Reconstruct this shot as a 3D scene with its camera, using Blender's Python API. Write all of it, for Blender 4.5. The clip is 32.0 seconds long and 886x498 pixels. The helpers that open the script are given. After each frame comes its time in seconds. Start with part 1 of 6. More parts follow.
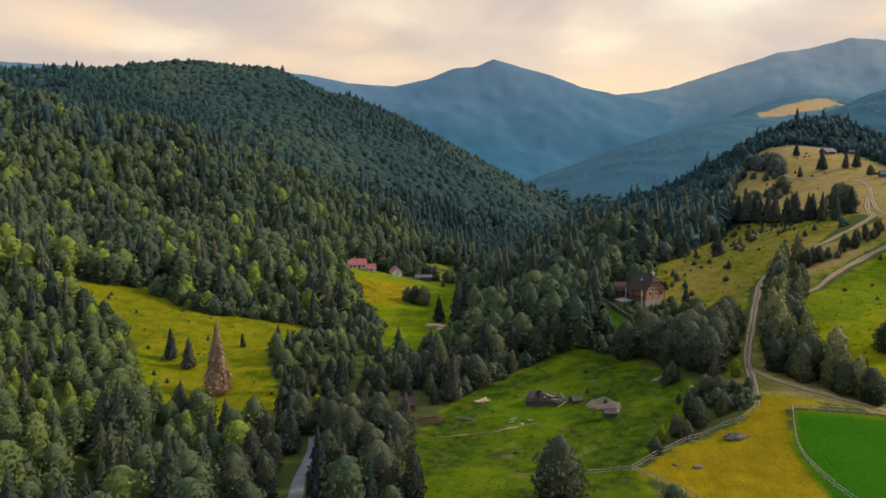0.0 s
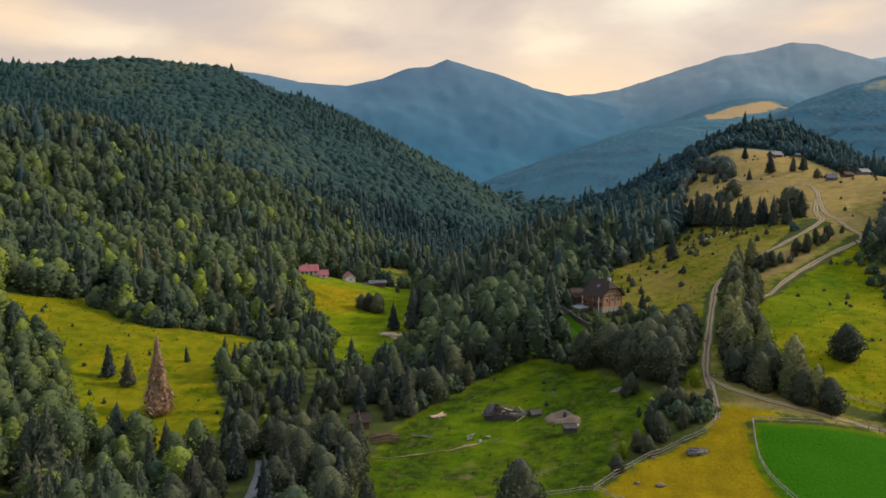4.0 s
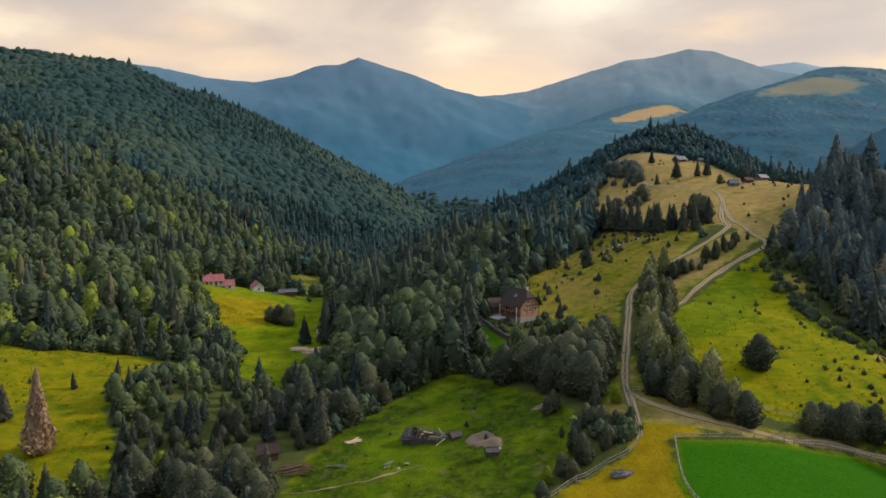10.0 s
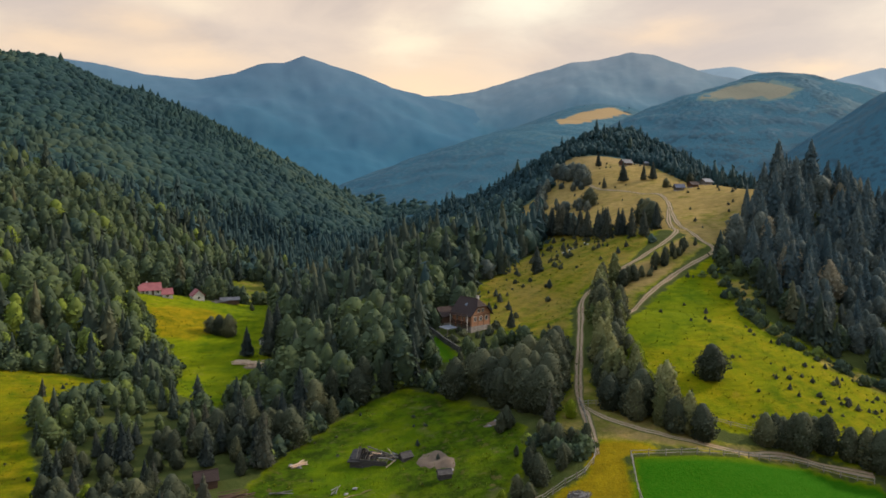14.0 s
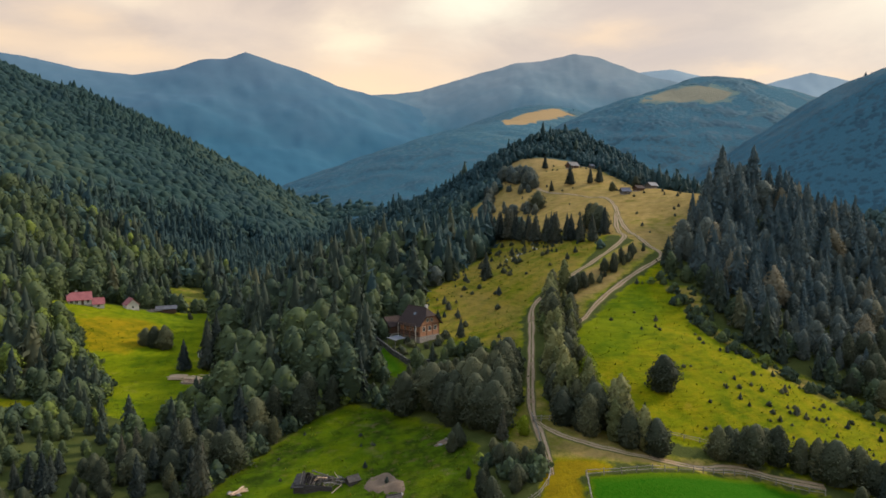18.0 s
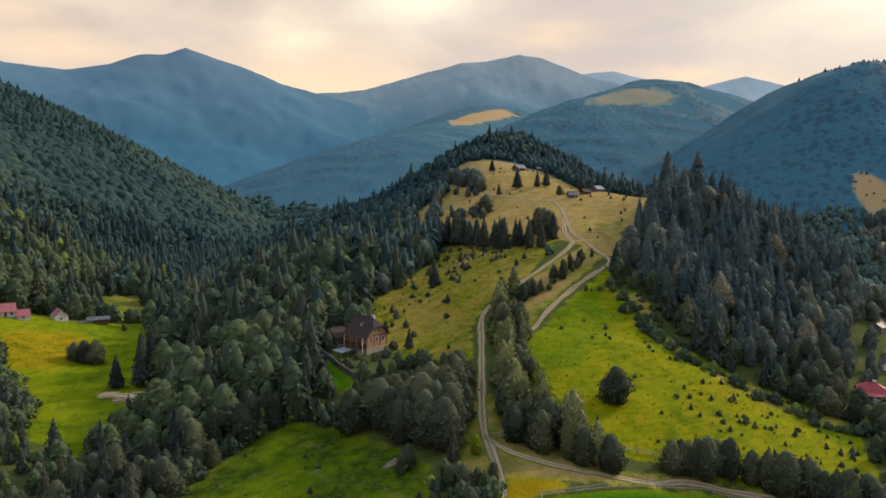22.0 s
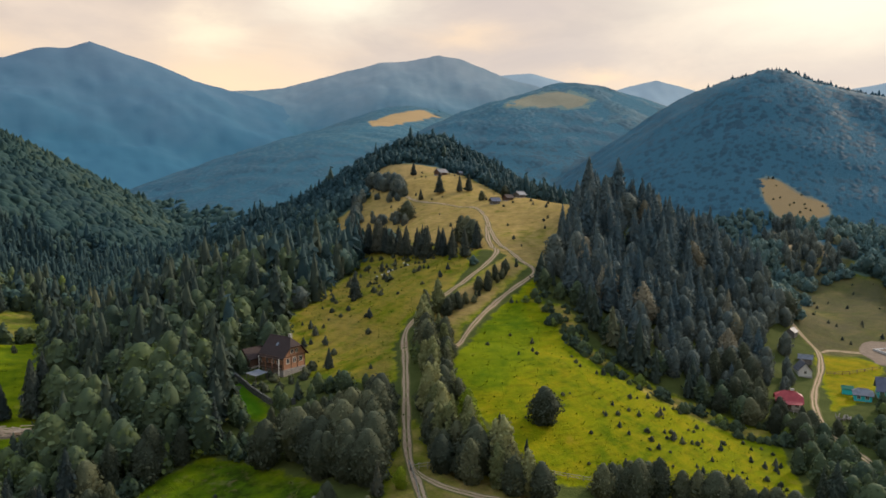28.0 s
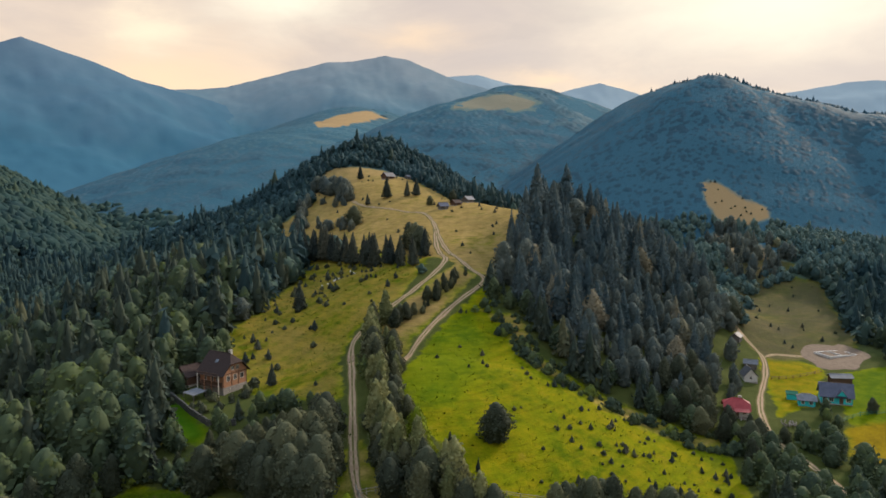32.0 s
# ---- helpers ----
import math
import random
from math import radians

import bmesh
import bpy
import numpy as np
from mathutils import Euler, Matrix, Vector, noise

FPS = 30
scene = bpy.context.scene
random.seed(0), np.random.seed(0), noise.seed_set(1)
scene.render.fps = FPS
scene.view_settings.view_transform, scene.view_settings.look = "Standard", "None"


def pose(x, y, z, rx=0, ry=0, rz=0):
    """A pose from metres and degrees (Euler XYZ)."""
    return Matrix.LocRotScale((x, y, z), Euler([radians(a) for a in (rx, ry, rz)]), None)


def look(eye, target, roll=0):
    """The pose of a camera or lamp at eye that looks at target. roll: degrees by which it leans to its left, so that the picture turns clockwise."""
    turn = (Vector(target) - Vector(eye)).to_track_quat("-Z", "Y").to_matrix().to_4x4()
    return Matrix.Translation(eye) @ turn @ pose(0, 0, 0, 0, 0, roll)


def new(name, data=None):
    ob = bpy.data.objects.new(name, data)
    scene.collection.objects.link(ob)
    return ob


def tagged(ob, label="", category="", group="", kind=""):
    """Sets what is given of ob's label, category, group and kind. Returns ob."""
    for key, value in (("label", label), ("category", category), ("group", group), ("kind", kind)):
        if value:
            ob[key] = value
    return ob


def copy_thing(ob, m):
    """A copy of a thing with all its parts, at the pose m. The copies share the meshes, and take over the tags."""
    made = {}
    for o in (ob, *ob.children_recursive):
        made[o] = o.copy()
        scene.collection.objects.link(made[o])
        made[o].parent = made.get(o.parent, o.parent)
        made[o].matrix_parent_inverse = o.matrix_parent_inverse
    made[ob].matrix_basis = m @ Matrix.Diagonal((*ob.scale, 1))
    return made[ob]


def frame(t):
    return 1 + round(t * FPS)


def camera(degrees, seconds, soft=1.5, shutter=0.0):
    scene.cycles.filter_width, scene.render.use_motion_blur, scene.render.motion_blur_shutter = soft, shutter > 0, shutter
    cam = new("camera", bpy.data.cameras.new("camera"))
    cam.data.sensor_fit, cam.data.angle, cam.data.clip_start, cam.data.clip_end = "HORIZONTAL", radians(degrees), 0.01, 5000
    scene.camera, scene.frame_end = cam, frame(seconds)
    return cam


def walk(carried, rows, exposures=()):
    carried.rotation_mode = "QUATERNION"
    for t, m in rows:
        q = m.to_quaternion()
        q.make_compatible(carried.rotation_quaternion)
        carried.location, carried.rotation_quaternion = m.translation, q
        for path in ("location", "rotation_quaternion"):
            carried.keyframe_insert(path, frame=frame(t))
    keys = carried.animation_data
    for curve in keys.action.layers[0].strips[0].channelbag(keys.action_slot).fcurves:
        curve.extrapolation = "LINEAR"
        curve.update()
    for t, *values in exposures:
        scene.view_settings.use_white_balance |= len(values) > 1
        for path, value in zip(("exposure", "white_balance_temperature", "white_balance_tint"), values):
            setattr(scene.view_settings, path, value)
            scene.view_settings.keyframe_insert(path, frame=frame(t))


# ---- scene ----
# ---- camera ----
cam = camera(63.78, 32.0, soft=1.7)
PATH = [
    (0.0, pose(0.01, -0.00, 100.00, 85.958, -0.073, -0.000)),
    (2.0, pose(0.10, 3.22, 101.02, 85.970, -0.023, -1.751)),
    (4.0, pose(0.18, 6.35, 102.03, 85.943, 0.033, -3.663)),
    (6.0, pose(0.18, 9.19, 103.04, 85.901, 0.021, -6.184)),
    (8.0, pose(0.25, 12.03, 104.07, 85.873, 0.080, -8.587)),
    (10.0, pose(0.53, 15.15, 105.16, 85.847, 0.051, -10.671)),
    (12.0, pose(0.93, 18.40, 106.28, 85.841, 0.035, -12.756)),
    (14.0, pose(1.43, 21.81, 107.41, 85.824, 0.025, -14.906)),
    (16.0, pose(2.05, 25.20, 108.57, 85.775, -0.055, -17.088)),
    (18.0, pose(2.81, 28.39, 109.78, 85.736, -0.053, -19.230)),
    (20.0, pose(3.67, 31.43, 111.00, 85.684, -0.095, -21.354)),
    (22.0, pose(4.54, 34.23, 112.20, 85.666, -0.071, -23.548)),
    (24.0, pose(5.57, 36.96, 113.38, 85.655, -0.125, -25.673)),
    (26.0, pose(6.93, 39.82, 114.53, 85.633, -0.042, -27.789)),
    (28.0, pose(8.45, 42.62, 115.67, 85.637, 0.039, -29.869)),
    (30.0, pose(9.99, 45.12, 116.83, 85.659, 0.102, -31.966)),
    (32.0, pose(11.55, 47.54, 118.00, 85.675, 0.120, -34.053)),
]
walk(cam, PATH, [(0.0, 0.0, 6500, 14), (32.0, 0.08, 6500, 14)])

# ---- sky and sun ----
SUN_AZIMUTH, SUN_HEIGHT = 80.0, 29.0      # degrees, clockwise from +y, and up


def toward(azimuth, up):
    a, e = radians(azimuth), radians(up)
    return Vector((math.sin(a) * math.cos(e), math.cos(a) * math.cos(e), math.sin(e)))


world = bpy.data.worlds.new("overcast_sky")
scene.world = world
world.use_nodes = True
wn, wl = world.node_tree.nodes, world.node_tree.links
wn.clear()


def wnode(kind, **values):
    n = wn.new(kind)
    for k, v in values.items():
        n.inputs[k].default_value = v
    return n


def wmath(op, a, b=None):
    n = wn.new("ShaderNodeMath")
    n.operation = op
    for i, v in enumerate((a, b)):
        if v is None:
            continue
        if isinstance(v, (int, float)):
            n.inputs[i].default_value = v
        else:
            wl.new(v, n.inputs[i])
    return n.outputs[0]


def wmix(fac, a, b):
    n = wn.new("ShaderNodeMix")
    n.data_type = "RGBA"
    for slot, v in ((0, fac), (6, a), (7, b)):
        if isinstance(v, (int, float, tuple)):
            n.inputs[slot].default_value = v
        else:
            wl.new(v, n.inputs[slot])
    return n.outputs[2]


sky = wn.new("ShaderNodeTexSky")
sky.sky_type, sky.sun_disc = "NISHITA", False
sky.sun_elevation, sky.sun_rotation = radians(SUN_HEIGHT), radians(SUN_AZIMUTH)
coord = wn.new("ShaderNodeTexCoord")
split = wn.new("ShaderNodeSeparateXYZ")
wl.new(coord.outputs["Generated"], split.inputs[0])
# banks of cloud, wider than they are high
lay = wn.new("ShaderNodeMapping")
lay.inputs["Scale"].default_value = (1.0, 1.0, 2.6)
wl.new(coord.outputs["Generated"], lay.inputs[0])
billow = wnode("ShaderNodeTexNoise", Scale=4.6, Detail=6.0, Roughness=0.55, Distortion=0.6)
wl.new(lay.outputs[0], billow.inputs["Vector"])
ramp = wn.new("ShaderNodeValToRGB")
wl.new(billow.outputs["Fac"], ramp.inputs[0])
ramp.color_ramp.elements[0].position, ramp.color_ramp.elements[0].color = 0.36, (0.525, 0.446, 0.375, 1)
ramp.color_ramp.elements[1].position, ramp.color_ramp.elements[1].color = 0.66, (0.69, 0.572, 0.445, 1)
# every direction as degrees of azimuth and height, frayed like the edges of cloud
fray = wnode("ShaderNodeTexNoise", Scale=7.0, Detail=5.0, Roughness=0.6)
wl.new(lay.outputs[0], fray.inputs["Vector"])
shreds = wn.new("ShaderNodeSeparateColor")
wl.new(fray.outputs["Color"], shreds.inputs[0])
azimuth_of = wmath("ADD", wmath("MULTIPLY", wmath("ARCTAN2", split.outputs[0], split.outputs[1]), 57.2958), wmath("MULTIPLY", wmath("SUBTRACT", shreds.outputs[0], 0.5), 9.0))
height_of = wmath("ADD", wmath("MULTIPLY", wmath("ARCSINE", split.outputs[2]), 57.2958), wmath("MULTIPLY", wmath("SUBTRACT", shreds.outputs[1], 0.5), 3.6))


def glow(azimuth, up, wide, tall):
    """How near the direction is to a bright gap in the clouds, 0 to 1."""
    a = wmath("DIVIDE", wmath("SUBTRACT", azimuth_of, azimuth), wide)
    b = wmath("DIVIDE", wmath("SUBTRACT", height_of, up), tall)
    return wmath("POWER", 2.71828, wmath("MULTIPLY", wmath("ADD", wmath("MULTIPLY", a, a), wmath("MULTIPLY", b, b)), -1.0))


tone = ramp.outputs[0]
high = wn.new("ShaderNodeMapRange")
wl.new(split.outputs[2], high.inputs[0])
high.inputs[1].default_value, high.inputs[2].default_value, high.inputs[4].default_value = 0.30, 0.62, 1.0
tone = wmix(high.outputs[0], tone, (0.76, 0.94, 1.16, 1))
GREY, WARM, CREAM, WHITE = (0.51, 0.445, 0.395, 1), (0.88, 0.66, 0.415, 1), (0.92, 0.775, 0.54, 1), (0.90, 0.83, 0.63, 1)
for azimuth, up, wide, tall, amount, colour in (
        (-16, 14.0, 6, 1.6, 0.7, GREY), (3, 11.5, 3.5, 1.0, 0.35, GREY), (34, 14.5, 7, 1.8, 0.6, GREY), (38, 10.8, 6, 1.3, 0.6, GREY), (29, 10.5, 5, 1.0, 0.4, GREY), (62, 8.0, 9, 1.3, 0.5, GREY),
        (-27, 12.2, 4.5, 1.6, 0.85, WARM), (-21, 11.4, 4, 0.9, 0.75, CREAM), (-14, 10.2, 4, 1.0, 0.65, WARM), (-7.5, 12.2, 3.2, 1.2, 0.6, WARM), (-5, 9.8, 6, 1.2, 0.75, WARM), (-4, 14.8, 3, 1.4, 0.55, CREAM),
        (14, 8.8, 7.5, 2.6, 0.95, WARM), (12, 12.2, 2.8, 1.3, 0.9, CREAM), (21.5, 15.0, 5.2, 2.4, 1.0, WHITE), (31.5, 11.9, 3, 0.9, 0.6, WARM), (41.5, 8.9, 3.2, 0.8, 0.75, WARM), (58, 14.2, 12, 4.2, 1.0, WHITE), (47, 8.0, 3, 0.8, 0.5, WARM)):
    tone = wmix(wmath("MULTIPLY", glow(azimuth, up, wide, tall), amount), tone, colour)
cloud = wn.new("ShaderNodeBackground")
wl.new(tone, cloud.inputs[0])
cloud.inputs[1].default_value = 1.28
clear = wn.new("ShaderNodeBackground")
wl.new(sky.outputs[0], clear.inputs[0])
clear.inputs[1].default_value = 0.1
blend = wn.new("ShaderNodeMixShader")
blend.inputs[0].default_value = 0.9
wl.new(clear.outputs[0], blend.inputs[1])
wl.new(cloud.outputs[0], blend.inputs[2])
wl.new(blend.outputs[0], wn.new("ShaderNodeOutputWorld").inputs[0])

sun = new("sun", bpy.data.lights.new("sun", "SUN"))
sun.data.energy, sun.data.angle, sun.data.color = 4.4, radians(7), (1.0, 0.87, 0.68)
sun.matrix_world = look(toward(SUN_AZIMUTH, SUN_HEIGHT) * 500, (0, 0, 0))
tagged(sun, "low sun veiled by thin cloud", "sun")

# ---- materials ----
class Mat:
    """A small builder of node materials."""

    def __init__(self, name, rough=0.9, metal=0.0, specular=0.25):
        self.m = bpy.data.materials.new(name)
        self.m.use_nodes = True
        self.n, self.l = self.m.node_tree.nodes, self.m.node_tree.links
        self.b = self.n["Principled BSDF"]
        self.b.inputs["Roughness"].default_value = rough
        self.b.inputs["Metallic"].default_value = metal
        self.b.inputs["Specular IOR Level"].default_value = specular
        self.where = self.n.new("ShaderNodeNewGeometry").outputs["Position"]

    def put(self, socket, v):
        if isinstance(v, (int, float)):
            socket.default_value = v
        elif isinstance(v, tuple):
            socket.default_value = v if len(v) == 4 else (*v, 1)
        else:
            self.l.new(v, socket)

    def noise(self, scale, detail=3.0, rough=0.55, vector=None, stretch=None):
        n = self.n.new("ShaderNodeTexNoise")
        n.inputs["Scale"].default_value, n.inputs["Detail"].default_value, n.inputs["Roughness"].default_value = scale, detail, rough
        v = vector or self.where
        if stretch:
            mp = self.n.new("ShaderNodeMapping")
            mp.inputs["Scale"].default_value = stretch
            self.l.new(v, mp.inputs[0])
            v = mp.outputs[0]
        self.l.new(v, n.inputs["Vector"])
        return n.outputs["Fac"]

    def span(self, v, a, b, c=0.0, d=1.0):
        n = self.n.new("ShaderNodeMapRange")
        self.put(n.inputs[0], v)
        for i, x in enumerate((a, b, c, d)):
            n.inputs[i + 1].default_value = x
        return n.outputs[0]

    def mix(self, fac, a, b, mode="MIX"):
        n = self.n.new("ShaderNodeMix")
        n.data_type, n.blend_type = "RGBA", mode
        for slot, v in ((0, fac), (6, a), (7, b)):
            self.put(n.inputs[slot], v)
        return n.outputs[2]

    def calc(self, op, a, b):
        n = self.n.new("ShaderNodeMath")
        n.operation = op
        self.put(n.inputs[0], a)
        self.put(n.inputs[1], b)
        return n.outputs[0]

    def chance(self):
        return self.n.new("ShaderNodeObjectInfo").outputs["Random"]

    def island(self):
        return self.n.new("ShaderNodeNewGeometry").outputs["Random Per Island"]

    def own(self, name):
        n = self.n.new("ShaderNodeAttribute")
        n.attribute_name = name
        return n

    def bump(self, v, distance, strength=1.0):
        n = self.n.new("ShaderNodeBump")
        n.inputs["Strength"].default_value, n.inputs["Distance"].default_value = strength, distance
        self.l.new(v, n.inputs["Height"])
        self.l.new(n.outputs[0], self.b.inputs["Normal"])

    def done(self, color):
        self.put(self.b.inputs["Base Color"], color)
        return self.m


def plain(name, a, b, scale=2.0, rough=0.8, metal=0.0, bump=0.0, stretch=None, specular=0.25):
    """Two tones of one colour in patches, with grain and a little difference from piece to piece."""
    k = Mat(name, rough, metal, specular)
    patch, grain = k.noise(scale, 4, 0.6, stretch=stretch), k.noise(scale * 7, 2, 0.6, stretch=stretch)
    f = k.calc("ADD", k.calc("MULTIPLY", k.span(patch, 0.35, 0.65), 0.6), k.calc("MULTIPLY", k.span(grain, 0.3, 0.7), 0.4))
    c = k.mix(f, a, b)
    c = k.mix(k.span(k.chance(), 0, 1, 0, 0.25), c, tuple(x * 0.6 for x in a))
    if bump:
        k.bump(grain, bump)
    return k.done(c)


def foliage(name, dark, mid, light, scale=1.8, per_tree=False, leafy=0.22, speckle=0.28):
    """Leaves: each tuft has its own tone, each tree its own lean to one end; light comes through them."""
    k = Mat(name, 0.8, 0.0, 0.12)
    tree = k.own("tint").outputs["Fac"] if per_tree else k.chance()
    leaf = k.island()
    f = k.calc("ADD", k.calc("MULTIPLY", tree, 1 - leafy), k.calc("MULTIPLY", leaf, leafy))
    c = k.mix(k.span(f, 0.15, 0.55), dark, mid)
    c = k.mix(k.span(f, 0.6, 1.0), c, light)
    grain = k.noise(scale, 3, 0.6)
    c = k.mix(k.span(grain, 0.35, 0.65, 0.0, speckle), c, tuple(x * 0.6 for x in dark))
    c = k.mix(k.span(grain, 0.55, 0.75, 0.0, speckle), c, tuple(x * 1.15 for x in light))
    k.bump(grain, 0.25)
    k.done(c)
    through_leaf = k.n.new("ShaderNodeBsdfTranslucent")
    k.l.new(c, through_leaf.inputs[0])
    both = k.n.new("ShaderNodeMixShader")
    both.inputs[0].default_value = 0.25
    k.l.new(k.b.outputs[0], both.inputs[1])
    k.l.new(through_leaf.outputs[0], both.inputs[2])
    k.l.new(both.outputs[0], k.n["Material Output"].inputs[0])
    return k.m


NEEDLE = foliage("spruce_needles", (0.030, 0.043, 0.040), (0.056, 0.070, 0.054), (0.110, 0.104, 0.066))
LEAF = foliage("broad_leaves", (0.036, 0.046, 0.030), (0.070, 0.080, 0.046), (0.140, 0.140, 0.068))
BRIGHT_LEAF = foliage("sunlit_yellow_leaves", (0.10, 0.15, 0.01), (0.19, 0.23, 0.012), (0.28, 0.30, 0.02))
BROWN_NEEDLE = foliage("dead_brown_needles", (0.29, 0.19, 0.115), (0.39, 0.265, 0.16), (0.45, 0.32, 0.21))
NEEDLE_WOOD = foliage("spruce_wood_needles", (0.032, 0.050, 0.042), (0.060, 0.078, 0.052), (0.125, 0.122, 0.060), 0.5, True)
LEAF_WOOD = foliage("leafy_wood_leaves", (0.039, 0.061, 0.040), (0.077, 0.102, 0.045), (0.188, 0.236, 0.026), 0.5, True)
# from here to the farthest wood, aerial haze is painted into the leaf colours
HAZE_NEEDLE = foliage("haze_tinted_needles", (0.058, 0.096, 0.106), (0.110, 0.138, 0.126), (0.240, 0.212, 0.135), 0.4, True)
HAZE_LEAF = foliage("haze_tinted_leaves", (0.066, 0.090, 0.084), (0.120, 0.134, 0.102), (0.235, 0.212, 0.125), 0.4, True)
HAZE_MID_NEEDLE = foliage("hazy_slope_needles", (0.026, 0.056, 0.060), (0.038, 0.070, 0.066), (0.064, 0.092, 0.066), 0.4, True)
HAZE_MID_LEAF = foliage("hazy_slope_leaves", (0.034, 0.066, 0.062), (0.056, 0.094, 0.070), (0.120, 0.150, 0.060), 0.4, True)
HAZE_RIDGE_WOOD = foliage("hazy_ridge_foliage", (0.024, 0.058, 0.066), (0.034, 0.070, 0.070), (0.060, 0.088, 0.062), 0.12, True, 0.1, 0.16)
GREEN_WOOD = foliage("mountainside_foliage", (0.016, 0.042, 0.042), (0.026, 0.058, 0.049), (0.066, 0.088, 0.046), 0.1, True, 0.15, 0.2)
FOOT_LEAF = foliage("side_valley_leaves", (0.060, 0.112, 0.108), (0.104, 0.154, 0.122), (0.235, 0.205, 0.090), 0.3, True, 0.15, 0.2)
HAZE_SIDE_WOOD = foliage("hazy_side_hill_foliage", (0.026, 0.074, 0.102), (0.030, 0.079, 0.104), (0.038, 0.087, 0.104), 0.05, True, 0.1, 0.06)
HAZE_WOOD = foliage("hazy_far_foliage", (0.034, 0.092, 0.126), (0.039, 0.097, 0.128), (0.048, 0.104, 0.124), 0.05, True, 0.1, 0.08)
HAZE_PALE_WOOD = foliage("hazy_farthest_foliage", (0.038, 0.104, 0.136), (0.043, 0.110, 0.138), (0.052, 0.117, 0.135), 0.05, True, 0.1, 0.08)
BARK = plain("grey_brown_bark", (0.085, 0.065, 0.05), (0.17, 0.14, 0.115), 1.5, 0.9, bump=0.05, stretch=(3, 3, 0.5))

# the ground: woodland floor, grass from lush to dry, bare earth
k = Mat("hill_ground", 0.95, 0.0, 0.02)
cover = k.own("cover")
cs = k.n.new("ShaderNodeSeparateColor")
k.l.new(cover.outputs["Color"], cs.inputs[0])
meadow, dry, lush = cs.outputs
broad, middle, tuft = k.noise(0.045, 4, 0.6), k.noise(0.22, 5, 0.65), k.noise(1.6, 4, 0.7)
edge = k.span(k.calc("ADD", meadow, k.span(middle, 0.3, 0.7, -0.25, 0.25)), 0.4, 0.6)
grass = k.mix(k.span(middle, 0.35, 0.68), (0.070, 0.100, 0.001), (0.172, 0.182, 0.002))
grass = k.mix(k.calc("MULTIPLY", k.span(broad, 0.42, 0.6), 0.5), grass, (0.215, 0.200, 0.002))
sear = k.mix(k.span(middle, 0.32, 0.68), (0.215, 0.138, 0.044), (0.335, 0.220, 0.078))
grass = k.mix(k.span(k.calc("ADD", k.calc("ADD", dry, k.span(broad, 0.35, 0.65, -0.22, 0.22)), k.span(middle, 0.3, 0.7, -0.25, 0.25)), 0.25, 0.85), grass, sear)
contour = k.noise(0.5, 3, 0.6, stretch=(0.3, 0.3, 5.0))
grass = k.mix(k.span(contour, 0.50, 0.66, 0.0, 0.4), grass, (0.040, 0.058, 0.003))
grass = k.mix(k.span(contour, 0.46, 0.32, 0.0, 0.3), grass, (0.21, 0.205, 0.006))
gold = k.mix(k.span(middle, 0.3, 0.7), (0.15, 0.098, 0.003), (0.245, 0.165, 0.004))
grass = k.mix(k.span(k.calc("ADD", cover.outputs["Alpha"], k.span(middle, 0.3, 0.7, -0.2, 0.2)), 0.25, 0.75), grass, gold)
green = k.mix(k.span(tuft, 0.3, 0.7), (0.012, 0.068, 0.001), (0.026, 0.106, 0.002))
grass = k.mix(lush, grass, green)
grass = k.mix(k.span(tuft, 0.45, 0.8, 0.0, 0.45), grass, (0.035, 0.048, 0.005))
# aerial haze painted into woodland floor and grass, bluer with distance
haze_share = k.own("haze_share").outputs["Fac"]
grass_haze = k.calc("MULTIPLY", k.span(haze_share, 0.4, 0.6), k.span(haze_share, 0.4, 1.0, 0.2, 0.95))
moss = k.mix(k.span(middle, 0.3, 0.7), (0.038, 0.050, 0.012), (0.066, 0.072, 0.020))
moss = k.mix(k.span(haze_share, 0.0, 0.5), moss, (0.048, 0.086, 0.080))
moss = k.mix(k.span(haze_share, 0.5, 1.0), moss, (0.037, 0.099, 0.130))
# dark wild-grass patches, which also put shade into the meadow colour
wild_shade = k.own("rough").outputs["Fac"]
clump = k.noise(0.34, 6, 0.7)
shade = k.mix(k.span(clump, 0.38, 0.58), (0.044, 0.078, 0.003), (0.018, 0.032, 0.003))
shade = k.mix(k.span(k.noise(0.5, 4, 0.7), 0.56, 0.66, 0.0, 0.8), shade, (0.085, 0.066, 0.022))
shade = k.mix(k.span(k.noise(0.12, 4, 0.6), 0.62, 0.70, 0.0, 0.7), shade, (0.115, 0.082, 0.045))
grass = k.mix(k.calc("MULTIPLY", wild_shade, k.span(k.noise(0.075, 6, 0.65, stretch=(1.0, 1.0, 2.0)), 0.38, 0.56, 0.25, 0.97)), grass, shade)
# dry brown pasture, darkened further to paint in cloud shade
grass = k.mix(k.calc("MULTIPLY", k.own("dull_shade").outputs["Fac"], k.span(broad, 0.3, 0.65, 0.55, 0.95)), grass, k.mix(k.span(tuft, 0.3, 0.7), (0.046, 0.044, 0.022), (0.080, 0.070, 0.036)))
grass = k.mix(grass_haze, grass, k.mix(k.span(dry, 0.6, 0.85), (0.098, 0.146, 0.138), (0.29, 0.195, 0.095)))
k.bump(tuft, 0.3)
GROUND = k.done(k.mix(edge, moss, grass))


